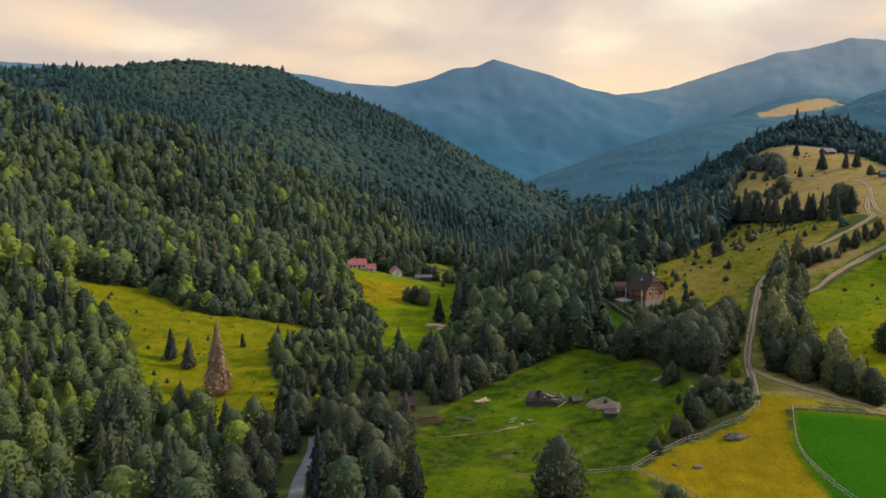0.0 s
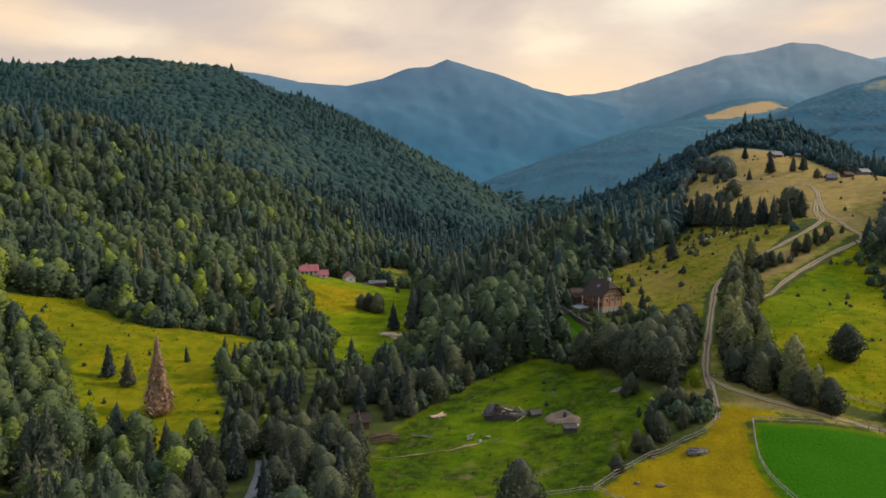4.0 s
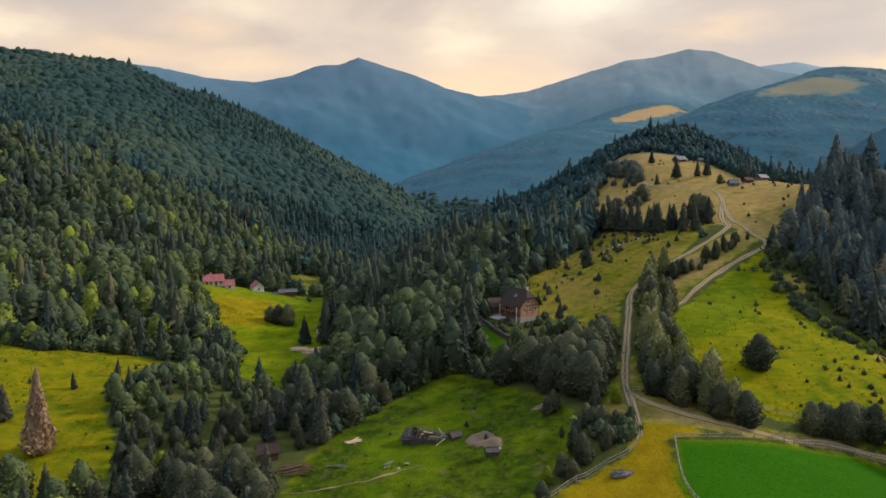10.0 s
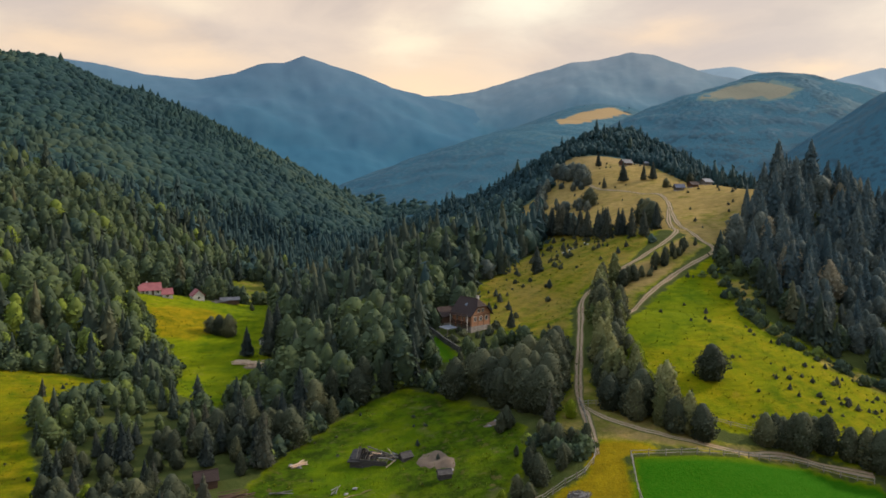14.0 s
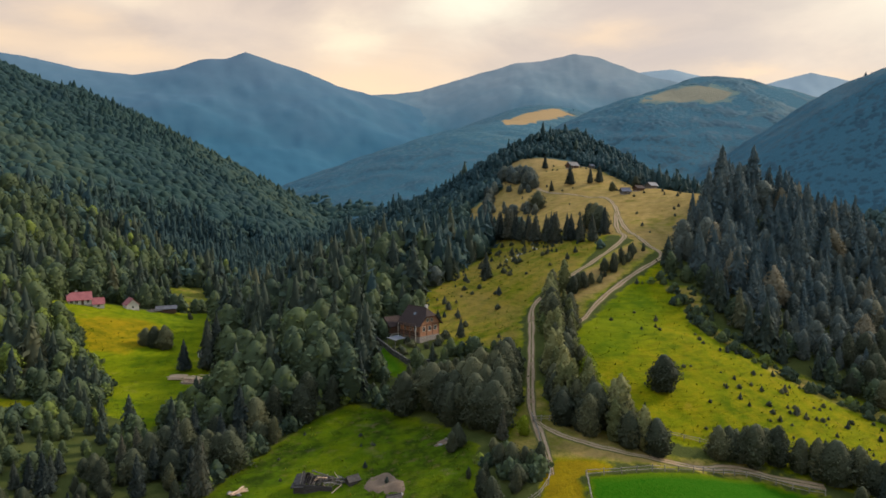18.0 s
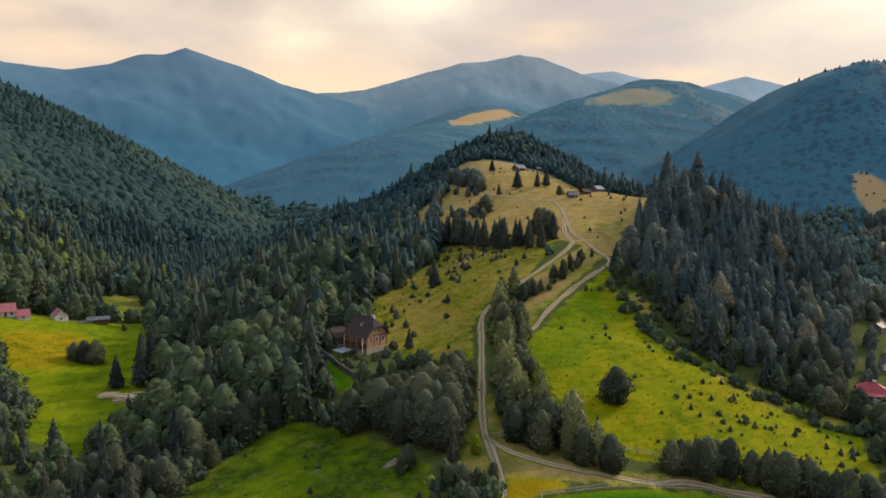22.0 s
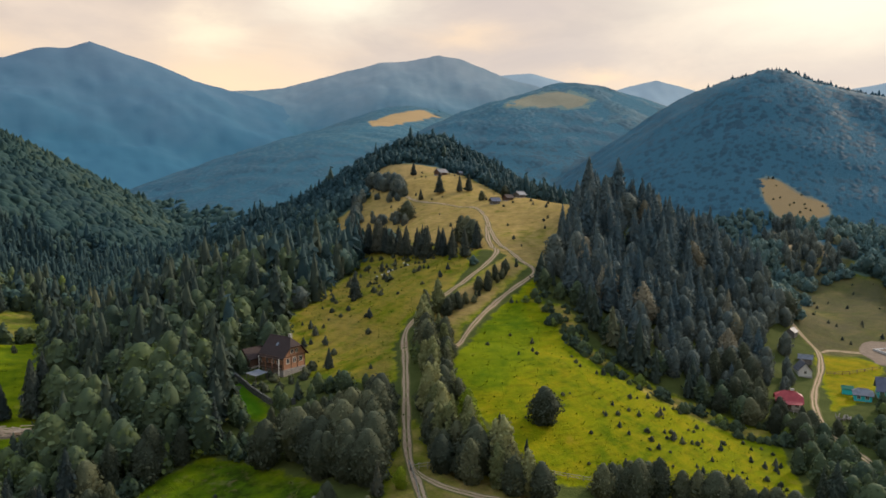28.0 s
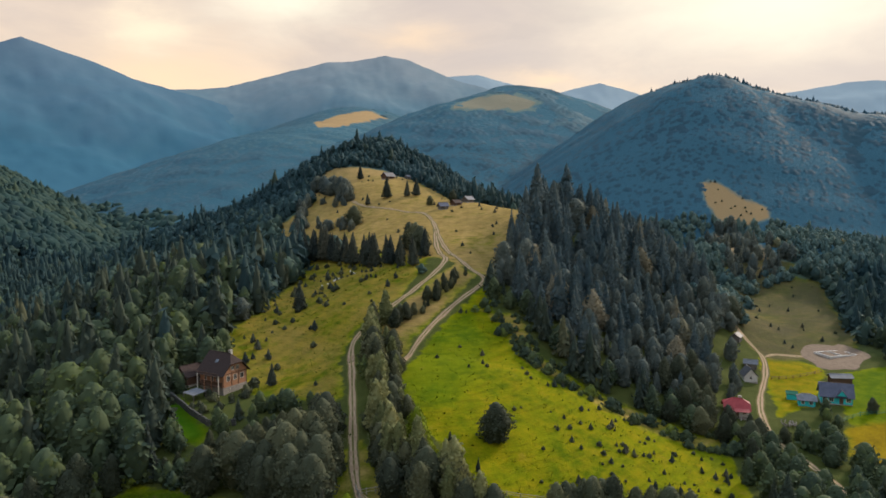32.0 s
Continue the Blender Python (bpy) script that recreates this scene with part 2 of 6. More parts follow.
# beaten earth of the cart tracks, with a grass strip between the ruts
k = Mat("cart_track_earth", 0.95, 0.0, 0.1)
across = k.own("across").outputs["Fac"]
patch, grain = k.noise(0.5, 4, 0.65), k.noise(3.0, 3, 0.7)
earth = k.mix(k.span(patch, 0.3, 0.7), (0.225, 0.145, 0.085), (0.39, 0.28, 0.18))
earth = k.mix(k.span(grain, 0.4, 0.8, 0.0, 0.4), earth, (0.10, 0.072, 0.047))
rut = k.calc("ABSOLUTE", k.calc("SUBTRACT", k.calc("ABSOLUTE", across, 0.0), 0.52), 0.0)
turf = k.span(k.calc("ADD", rut, k.span(patch, 0.3, 0.7, -0.16, 0.16)), 0.27, 0.42)
k.bump(grain, 0.08)
TRACK = k.done(k.mix(turf, earth, (0.085, 0.08, 0.02)))

BARE = plain("bare_earth", (0.105, 0.070, 0.045), (0.175, 0.124, 0.082), 0.6, 0.95, bump=0.06)
TIMBER = plain("honey_brown_timber", (0.25, 0.112, 0.058), (0.43, 0.215, 0.115), 1.2, 0.7, bump=0.02, stretch=(0.4, 0.4, 6))
DARK_TIMBER = plain("dark_brown_timber", (0.060, 0.034, 0.022), (0.13, 0.07, 0.042), 1.2, 0.75, bump=0.02, stretch=(0.4, 0.4, 6))
GREY_TIMBER = plain("weathered_grey_timber", (0.060, 0.053, 0.047), (0.17, 0.152, 0.135), 1.0, 0.9, bump=0.03, stretch=(1, 1, 5))
BROWN_ROOF = plain("dark_brown_roof_shingles", (0.022, 0.014, 0.012), (0.055, 0.034, 0.028), 1.4, 0.9, bump=0.05, stretch=(1, 1, 4))
GREY_ROOF = plain("grey_sheet_roof", (0.045, 0.045, 0.050), (0.10, 0.098, 0.105), 0.7, 0.6, bump=0.02)
SLATE_ROOF = plain("slate_blue_roof", (0.045, 0.050, 0.075), (0.085, 0.092, 0.125), 0.7, 0.55, bump=0.02)
RED_ROOF = plain("red_sheet_roof", (0.20, 0.018, 0.020), (0.31, 0.042, 0.042), 0.8, 0.5, bump=0.02)
PINK_ROOF = plain("faded_red_roof", (0.19, 0.050, 0.052), (0.29, 0.095, 0.092), 0.6, 0.6, bump=0.02)
WHITE_WALL = plain("whitewashed_wall", (0.42, 0.39, 0.35), (0.60, 0.57, 0.52), 0.8, 0.85, bump=0.01)
STONE_WALL = plain("pale_stone_base", (0.19, 0.165, 0.14), (0.36, 0.32, 0.275), 1.6, 0.9, bump=0.05)
TEAL_WALL = plain("turquoise_painted_boards", (0.012, 0.33, 0.35), (0.03, 0.48, 0.48), 1.0, 0.6, bump=0.01)
GLASS = plain("dark_window_glass", (0.02, 0.024, 0.03), (0.04, 0.045, 0.055), 0.5, 0.12, specular=0.6)
TRIM = plain("pale_window_frame", (0.55, 0.48, 0.38), (0.72, 0.66, 0.56), 2.0, 0.6)
METAL_SHEET = plain("bare_metal_sheet", (0.09, 0.094, 0.10), (0.19, 0.195, 0.21), 0.8, 0.7, 0.1)
STONES = plain("pale_boulder", (0.14, 0.13, 0.12), (0.29, 0.27, 0.25), 1.2, 0.9, bump=0.08)
RUBBLE = plain("mixed_rubble", (0.07, 0.065, 0.06), (0.20, 0.185, 0.17), 1.5, 0.9, bump=0.08)
DARK_STONE = plain("dark_wall_stone", (0.035, 0.036, 0.030), (0.105, 0.10, 0.088), 1.5, 0.9, bump=0.08)
TUFT = foliage("rank_grass_tufts", (0.045, 0.075, 0.004), (0.09, 0.118, 0.005), (0.18, 0.18, 0.008), 0.6, True)
GREEN_PAINT = plain("green_painted_boards", (0.02, 0.10, 0.06), (0.035, 0.16, 0.09), 1.0, 0.7)

RUIN_TIMBER = plain("rotten_dark_timber", (0.028, 0.024, 0.022), (0.095, 0.084, 0.075), 1.2, 0.9, bump=0.03, stretch=(1, 1, 4))
PALE_TIMBER = plain("fresh_sawn_timber", (0.40, 0.265, 0.165), (0.62, 0.45, 0.31), 1.2, 0.8, bump=0.03, stretch=(1, 1, 4))
GRAVEL = plain("grey_road_gravel", (0.10, 0.092, 0.086), (0.19, 0.178, 0.168), 0.8, 0.95, bump=0.05)
# paler than GREY_TIMBER: sunlight on the fences put into the colour
POLE_TIMBER = plain("sunlit_pole_timber", (0.15, 0.128, 0.102), (0.32, 0.28, 0.225), 1.0, 0.9, bump=0.03, stretch=(1, 1, 5))
PALE_LEAF = foliage("pale_olive_leaves", (0.11, 0.125, 0.05), (0.19, 0.20, 0.08), (0.29, 0.28, 0.12))
BEIGE_LEAF = foliage("beige_seeding_leaves", (0.14, 0.125, 0.08), (0.22, 0.195, 0.13), (0.30, 0.265, 0.18))
# ---- lie of the land ----
# Hills: crest line (x, y, height), side slope, roundness of the crest.
HILLS = {
    "spur": ([(10, 85, 44), (34, 118, 48.5), (54, 136, 51.5), (72, 150, 55), (77, 167, 59.5), (118, 216, 73), (169, 279, 94), (224, 363, 111), (253, 469, 129), (275, 530, 138)], 0.55, 46),
    "dome": ([(258, 543, 143), (300, 580, 163), (318, 600, 165), (352, 640, 153)], 0.72, 30),
    "dome_arm": ([(270, 600, 130), (190, 560, 104), (125, 520, 76)], 0.5, 40),
    "knoll": ([(196, 300, 95), (230, 290, 107), (256, 270, 91), (276, 250, 72), (290, 235, 57)], 0.74, 24),
    "shoulder": ([(248, 374, 112), (241, 345, 111.5), (233, 316, 111), (226, 300, 107)], 0.6, 22),
    "left_shelf": ([(-260, 300, 84), (-150, 268, 68), (-95, 240, 61), (-50, 222, 54)], 0.35, 30),
    "left_ridge": ([(-520, 470, 200), (-318, 510, 169), (-225, 530, 149), (-158, 515, 124), (-92, 505, 92), (-40, 490, 68)], 0.47, 35),
    "left_mount": ([(-700, 900, 252), (-415, 900, 258), (-330, 915, 270), (-235, 905, 261), (-143, 886, 226), (-20, 850, 157), (70, 820, 93), (140, 790, 56)], 0.55, 45),
    "mid_arm": ([(470, 1130, 212), (330, 960, 142), (215, 850, 92), (140, 790, 62)], 0.45, 50),
    "far_meadow": ([(400, 1040, 205), (470, 1130, 226), (620, 1330, 262), (800, 1600, 330)], 0.4, 90),
    "right_hill": ([(760, 760, 205), (640, 560, 229), (590, 465, 227), (640, 350, 186), (740, 200, 150), (860, 60, 140)], 0.7, 30),
    "right_knoll": ([(388, 300, 86), (425, 282, 92), (460, 262, 88)], 0.45, 25),
    "right_cone": ([(560, 885, 228), (620, 900, 252), (700, 920, 275), (757, 938, 292), (820, 922, 278), (900, 900, 256), (1200, 800, 230)], 0.5, 60),
    "house_bank": ([(38, 222, 54), (58, 243, 63.5), (92, 318, 79), (108, 345, 84)], 0.42, 24),
    "left_foot": ([(-130, 335, 80), (-65, 342, 69), (-30, 335, 61)], 0.3, 20),
    "back_left": ([(-900, 300, 240), (-520, 220, 190), (-300, 120, 110)], 0.4, 60),
}


def crest_fall(x, y, line, slope, width):
    """The height of one hill at every place."""
    best = np.full(np.shape(x), -1e9)
    for (ax, ay, az), (bx, by, bz) in zip(line, line[1:]):
        dx, dy = bx - ax, by - ay
        s = np.clip(((x - ax) * dx + (y - ay) * dy) / (dx * dx + dy * dy), 0, 1)
        d2 = (x - ax - s * dx) ** 2 + (y - ay - s * dy) ** 2
        best = np.maximum(best, az + s * (bz - az) - slope * (np.sqrt(d2 + width * width) - width))
    return best


def height(x, y):
    """The height of the ground at every place."""
    x, y = np.asarray(x, float), np.asarray(y, float)
    floor = 43.5 + 0.026 * np.clip(y, -200, 1400) + 0.055 * np.clip(x - 105, 0, 500) + 0.26 * np.clip(-62 - x, 0, 260)
    k = 3.5
    total = np.exp((floor - 60) / k)
    for line, slope, width in HILLS.values():
        total = total + np.exp(np.clip((crest_fall(x, y, line, slope, width) - 60) / k, -60, 200))
    z = 60 + k * np.log(total)
    rough = np.sin(x * 0.071 + 1.3 * np.sin(y * 0.043)) * np.sin(y * 0.083 + 1.1 * np.sin(x * 0.051))
    fine = np.sin(x * 0.31 + 2.1 * np.sin(y * 0.23)) * np.sin(y * 0.29 + 1.7 * np.sin(x * 0.19))
    away = np.clip((np.hypot(x, y) - 350) / 500, 0, 1)
    hummock = np.sin(x * 0.83 + 1.9 * np.sin(y * 0.47)) * np.sin(y * 0.71 + 1.6 * np.sin(x * 0.53 + 1)) + 0.7 * np.sin(0.9 * y + 0.25 * x + 1.5 * np.sin(x * 0.11))
    tussocky = np.exp(-((x - 26) ** 2 + (y - 160) ** 2) / 42 ** 2) + 0.5 * np.exp(-((x - 110) ** 2 + (y - 285) ** 2) / 50 ** 2)
    return z + rough * (0.6 + 0.9 * away) + 0.12 * fine + 0.27 * hummock * tussocky
# ---- plan of the meadows: outline, dryness, lushness ----
# ruin_meadow and house_lawn: shade is put into the colour as extra lushness
MEADOWS = {
    "ruin_meadow": ([(-7, 145), (-3, 165), (10, 188), (28, 206), (39, 208), (47, 202), (52, 192), (57, 178), (58, 164), (51, 147), (42, 139), (36, 128), (37, 95), (0, 95), (-3, 112)], 0.0, 0.42, 0.0),
    "yellow_field": ([(35, 128), (51, 138), (61, 141), (66, 150), (75, 152), (79, 144), (71, 143), (65, 129), (65, 117), (61, 98), (47, 100), (41, 119)], 0.0, 0.0, 1.0),
    "green_field": ([(71.5, 142.5), (86, 142), (109, 142), (122, 134), (120, 95), (62, 90), (65, 117), (65.5, 130)], 0.0, 1.0, 0.0),
    "right_meadow": ([(102, 204), (125, 223), (160, 243), (152, 222), (144, 201), (148, 187), (156, 173), (170, 152), (140, 122), (125, 137), (113, 148), (104, 152), (94, 156), (97, 168), (97, 183), (96, 190)], 0.0, 0.0, 0.32),
    "upper_green": ([(102, 204), (125, 223), (146, 233), (138, 212), (122, 196), (106, 186), (98, 192)], 0.0, 0.30, 0.0),
    "junction_verge": ([(64, 151), (76, 152), (90, 148), (92, 154), (84, 162), (80, 172), (84, 186), (79, 186), (72, 176), (67, 168), (62, 160), (58, 152)], 0.75, 0.0, 0.0),
    "fork_verge": ([(72, 150), (84, 145.5), (96, 143.2), (110, 143.4), (122, 136), (124, 139), (111, 147), (97, 149), (86, 153), (76, 158)], 0.95, 0.0, 0.0),
    "tan_slope": ([(74, 258), (85, 285), (98, 295), (112, 312), (128, 330), (142, 352), (152, 366), (156, 340), (160, 312), (168, 284), (152, 268), (132, 252), (112, 246), (100, 232), (88, 205), (80, 215), (75, 230)], 0.50, 0.0, 0.42),
    "top_meadow": ([(205, 500), (235, 530), (275, 510), (262, 440), (255, 400), (268, 350), (258, 322), (238, 303), (213, 286), (195, 270), (180, 257), (167, 246), (163, 262), (161, 295), (158, 330), (156, 352), (152, 372), (150, 395), (158, 420), (160, 427), (166, 450), (195, 464)], 0.95, 0.0, 0.1),
    "left_meadow": ([(-140, 248), (-106, 268), (-84, 243), (-61, 252), (-30, 244), (-38, 224), (-50, 214), (-50, 200), (-42, 180), (-40, 155), (-56, 160), (-72, 172), (-90, 205), (-112, 226)], 0.0, 0.0, 0.42),
    "valley_meadow": ([(-44, 326), (-30, 358), (8, 378), (11, 310), (8, 280), (5, 262), (-1, 240), (-9, 215), (-19, 228), (-27, 258), (-36, 290)], 0.0, 0.25, 0.0),
    "valley_hay": ([(-42, 328), (-20, 338), (-6, 318), (-20, 290), (-33, 292)], 0.0, 0.0, 0.6),
    "farm_lawn": ([(-62, 372), (-38, 389), (-18, 378), (-36, 326), (-52, 326)], 0.1, 0.1, 0.2),
    "far_lawn": ([(-14, 428), (6, 452), (10, 408), (2, 388), (-8, 400)], 0.35, 0.0, 0.0),
    "house_lawn": ([(54, 246), (59, 243), (58, 230), (59, 218), (55, 214), (51, 220), (51, 230)], 0.0, 0.9, 0.0),
    "lane_field": ([(250, 195), (268, 194), (258, 175), (238, 166), (219, 160), (204, 160), (226, 177)], 0.0, 0.0, 0.5),
    "blue_lawn": ([(255, 172), (290, 160), (236, 128), (216, 146)], 0.0, 0.4, 0.0),
    "low_field": ([(214, 146), (236, 136), (208, 112), (190, 132)], 0.0, 0.0, 0.9),
    "hedge_strip": ([(92, 196), (108, 232), (122, 243), (150, 257), (162, 262), (163, 250), (140, 237), (120, 225), (104, 210)], 0.75, 0.0, 0.0),
    "knoll_verge": ([(150, 232), (160, 224), (152, 204), (156, 190), (164, 178), (178, 157), (170, 152), (156, 173), (148, 187), (144, 201), (152, 222)], 0.6, 0.0, 0.0),
    "olive_meadow": ([(261, 222), (300, 252), (338, 282), (351, 272), (373, 264), (376, 240), (340, 211), (309, 188), (280, 178), (252, 194), (258, 209)], 0.72, 0.0, 0.0),
    "clearing": ([(452, 371), (458, 361), (455, 337), (458, 319), (450, 313), (434, 318), (424, 333), (434, 352)], 0.95, 0.0, 0.0),
    "scrub_pasture": ([(412, 336), (428, 322), (396, 280), (385, 258), (360, 262), (340, 272), (370, 290)], 0.8, 0.0, 0.0),
    "far_meadow": ([(505, 1150), (563, 1300), (640, 1400), (760, 1500), (830, 1540), (815, 1450), (700, 1340), (622, 1250), (545, 1160)], 0.95, 0.0, 0.0),
    "cone_meadow": ([(560, 845), (619, 900), (676, 886), (715, 870), (705, 815), (664, 790), (604, 812)], 0.70, 0.0, 0.0),
}
ROADS = {
    "road_left": ([(66, 146), (68, 152), (71, 161), (75, 173), (80, 184), (87, 198), (97, 218), (108, 239), (120, 246), (136, 252), (153, 261), (163, 270), (168, 281), (176, 296), (190, 318)], 1.9),
    "road_fork": ([(74, 170), (74, 163), (77, 156), (84, 150), (96, 145.5), (109, 145), (124, 137)], 1.9),
    "road_right": ([(100, 204), (106, 210), (121, 223), (138, 234), (158, 243), (164.5, 248), (165, 258), (170, 275), (176, 290), (185, 308), (204, 345), (207, 376), (202, 410), (211, 448)], 1.75),
    "valley_road": ([(-23, 92), (-24.5, 110), (-26, 121), (-27, 131), (-26.5, 140), (-28, 152)], 1.9),
    "village_lane": ([(268, 222), (262, 210), (253, 196), (238, 185), (216, 173), (201, 163), (189, 151), (181, 137), (170, 121)], 1.75),
    "meadow_path": ([(-5, 153), (4, 153.4), (14.6, 155), (23, 158)], 0.5),
    "yard_lane": ([(253, 194.5), (262, 195.5), (270, 190)], 2.2),
}


def inside(x, y, ring):
    """Metres inside an outline (below zero: outside)."""
    x, y = np.asarray(x, float), np.asarray(y, float)
    odd, near = np.zeros(x.shape, bool), np.full(x.shape, 1e9)
    for (ax, ay), (bx, by) in zip(ring, ring[1:] + ring[:1]):
        dx, dy = bx - ax, by - ay
        s = np.clip(((x - ax) * dx + (y - ay) * dy) / (dx * dx + dy * dy), 0, 1)
        near = np.minimum(near, (x - ax - s * dx) ** 2 + (y - ay - s * dy) ** 2)
        if ay != by:
            odd ^= ((ay > y) != (by > y)) & (x < (bx - ax) * (y - ay) / (by - ay) + ax)
    return np.where(odd, 1, -1) * np.sqrt(near)


def from_line(x, y, line):
    """Metres from a line of points."""
    near = np.full(np.shape(x), 1e9)
    for (ax, ay), (bx, by) in zip(line, line[1:]):
        dx, dy = bx - ax, by - ay
        s = np.clip(((x - ax) * dx + (y - ay) * dy) / (dx * dx + dy * dy), 0, 1)
        near = np.minimum(near, (x - ax - s * dx) ** 2 + (y - ay - s * dy) ** 2)
    return np.sqrt(near)


def openness(x, y):
    """Metres inside the nearest meadow (below zero: in the woods)."""
    best = np.full(np.shape(x), -1e9)
    for ring, *_ in MEADOWS.values():
        best = np.maximum(best, inside(x, y, ring))
    return best


def mesh_object(name, verts, faces, material, smooth=False):
    me = bpy.data.meshes.new(name)
    me.from_pydata(np.asarray(verts).tolist(), [], faces if isinstance(faces, list) else faces.tolist())
    me.materials.append(material)
    if smooth:
        me.shade_smooth()
    return new(name, me)


# ---- the ground, one sheet ----
def steps(marks, far, grow=1.16):
    """Grid lines: (start, stop, step) stretches, then ever wider out to far on both sides."""
    line = []
    for a, b, s in marks:
        line += list(np.arange(a, b, s))
    line.append(marks[-1][1])
    out, s = [line[-1]], marks[-1][2]
    while out[-1] < far:
        s *= grow
        out.append(out[-1] + s)
    back, s = [line[0]], marks[0][2]
    while back[-1] > -far:
        s *= grow
        back.append(back[-1] - s)
    return np.array(back[:0:-1] + line + out[1:])


gx = steps([(-460, -75, 5), (-75, 265, 1.6), (265, 540, 5)], 4600)
gy = steps([(-60, 100, 8), (100, 330, 1.6), (330, 720, 5), (720, 1400, 14)], 4600)
GX, GY = np.meshgrid(gx, gy)
GZ = height(GX, GY)
nx, ny = len(gx), len(gy)
ids = np.arange(nx * ny).reshape(ny, nx)
quads = np.stack([ids[:-1, :-1], ids[:-1, 1:], ids[1:, 1:], ids[1:, :-1]], -1).reshape(-1, 4)
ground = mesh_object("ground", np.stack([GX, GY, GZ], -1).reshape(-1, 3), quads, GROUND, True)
tagged(ground, "rolling mountain ground with grass, moss and bare earth", "ground", kind="structure")
fx, fy = GX.ravel(), GY.ravel()
cover_rgb = np.zeros((nx * ny, 4))
for key, (ring, dryness, lushness, gold) in MEADOWS.items():
    d = inside(fx, fy, ring)
    soft = 2.0 if lushness == 1.0 else 5.0
    w = np.clip(d / soft + 0.5, 0, 1)
    cover_rgb[:, 0] = np.maximum(cover_rgb[:, 0], w)
    cover_rgb[:, 1] += (dryness - cover_rgb[:, 1]) * w
    cover_rgb[:, 2] += (lushness - cover_rgb[:, 2]) * w
    cover_rgb[:, 3] += (gold - cover_rgb[:, 3]) * w
# wild grass, plus shade painted on the ruin meadow and house lawn
wild_shade_map = np.zeros(nx * ny)
for key, amount in (("ruin_meadow", 1.0), ("junction_verge", 0.5), ("tan_slope", 0.22), ("top_meadow", 0.1), ("right_meadow", 0.12), ("left_meadow", 0.3), ("olive_meadow", 0.75), ("scrub_pasture", 0.9), ("house_lawn", 0.3), ("yellow_field", 0.12)):
    w = np.clip(inside(fx, fy, MEADOWS[key][0]) / 5 + 0.5, 0, 1)
    wild_shade_map += (amount - wild_shade_map) * w
ground.data.attributes.new("rough", "FLOAT", "POINT").data.foreach_set("value", wild_shade_map.astype(np.float32))
# where dry grass is dulled, on the pastures also as painted cloud shade
dull_shade = np.zeros(nx * ny)
for key, amount in (("olive_meadow", 1.0), ("scrub_pasture", 0.9), ("far_lawn", 0.5), ("tan_slope", 0.1), ("hedge_strip", 0.3)):
    dull_shade += (amount - dull_shade) * np.clip(inside(fx, fy, MEADOWS[key][0]) / 5 + 0.5, 0, 1)
ground.data.attributes.new("dull_shade", "FLOAT", "POINT").data.foreach_set("value", dull_shade.astype(np.float32))
# how much painted haze the ground carries, by distance and bearing
haze_depth = np.hypot(fx, fy) * (0.62 + 0.38 * np.clip((np.degrees(np.arctan2(fx, np.maximum(fy, 1))) + 5) / 22, 0, 1))
ground.data.attributes.new("haze_share", "FLOAT", "POINT").data.foreach_set("value", np.clip((haze_depth - 330) / 420 + 0.6 * ((fx > 350) & (np.hypot(fx, fy) > 470)), 0, 1).astype(np.float32))
attr = ground.data.color_attributes.new("cover", "FLOAT_COLOR", "POINT")
attr.data.foreach_set("color", cover_rgb.ravel().astype(np.float32))


# ---- cart tracks ----
def smooth_line(points, gap):
    """A curve through the points, sampled every gap metres."""
    p = np.array(points, float)
    p = np.concatenate([[2 * p[0] - p[1]], p, [2 * p[-1] - p[-2]]])
    out = []
    for a, b, c, d in zip(p, p[1:], p[2:], p[3:]):
        n = max(1, int(np.linalg.norm(c - b) / gap))
        for t in np.arange(n) / n:
            out.append(0.5 * (2 * b + (c - a) * t + (2 * a - 5 * b + 4 * c - d) * t * t + (3 * b - a - 3 * c + d) * t ** 3))
    out.append(p[-2])
    return np.array(out)


def track(name, line, wide, label, lift=0.07):
    c = smooth_line(line, 1.2)
    side = np.gradient(c, axis=0)
    side = np.stack([side[:, 1], -side[:, 0]], 1) / np.linalg.norm(side, axis=1)[:, None]
    cuts = np.array([-1.35, -0.95, -0.52, 0.0, 0.52, 0.95, 1.35])
    dip = np.array([-0.10, 0.05, -0.05, 0.07, -0.05, 0.05, -0.10])
    wob = 1 + 0.12 * np.sin(np.arange(len(c)) * 0.53) + 0.1 * np.sin(np.arange(len(c)) * 0.21)
    wob *= np.clip(0.3 + 0.07 * np.arange(len(c)), 0, 1)
    xy = c[:, None] + side[:, None] * (cuts[None, :] * wob[:, None] * wide * 0.5)[..., None]
    z = height(xy[..., 0], xy[..., 1]) + lift + dip
    n = len(cuts)
    i = np.arange(len(c) * n).reshape(-1, n)
    q = np.stack([i[:-1, :-1], i[:-1, 1:], i[1:, 1:], i[1:, :-1]], -1).reshape(-1, 4)
    ob = mesh_object(name, np.concatenate([xy, z[..., None]], -1).reshape(-1, 3), q, GRAVEL if name == "valley_road" else TRACK, True)
    ob.data.attributes.new("across", "FLOAT", "POINT").data.foreach_set("value", np.tile(cuts, len(c)).astype(np.float32))
    return tagged(ob, label, "road", kind="structure")


for i, (name, (line, wide)) in enumerate(ROADS.items()):
    track(name, line, wide, "grey gravel road between the trees" if name == "valley_road" else "rutted dirt cart track with a grassy middle", 0.07 + 0.012 * i)

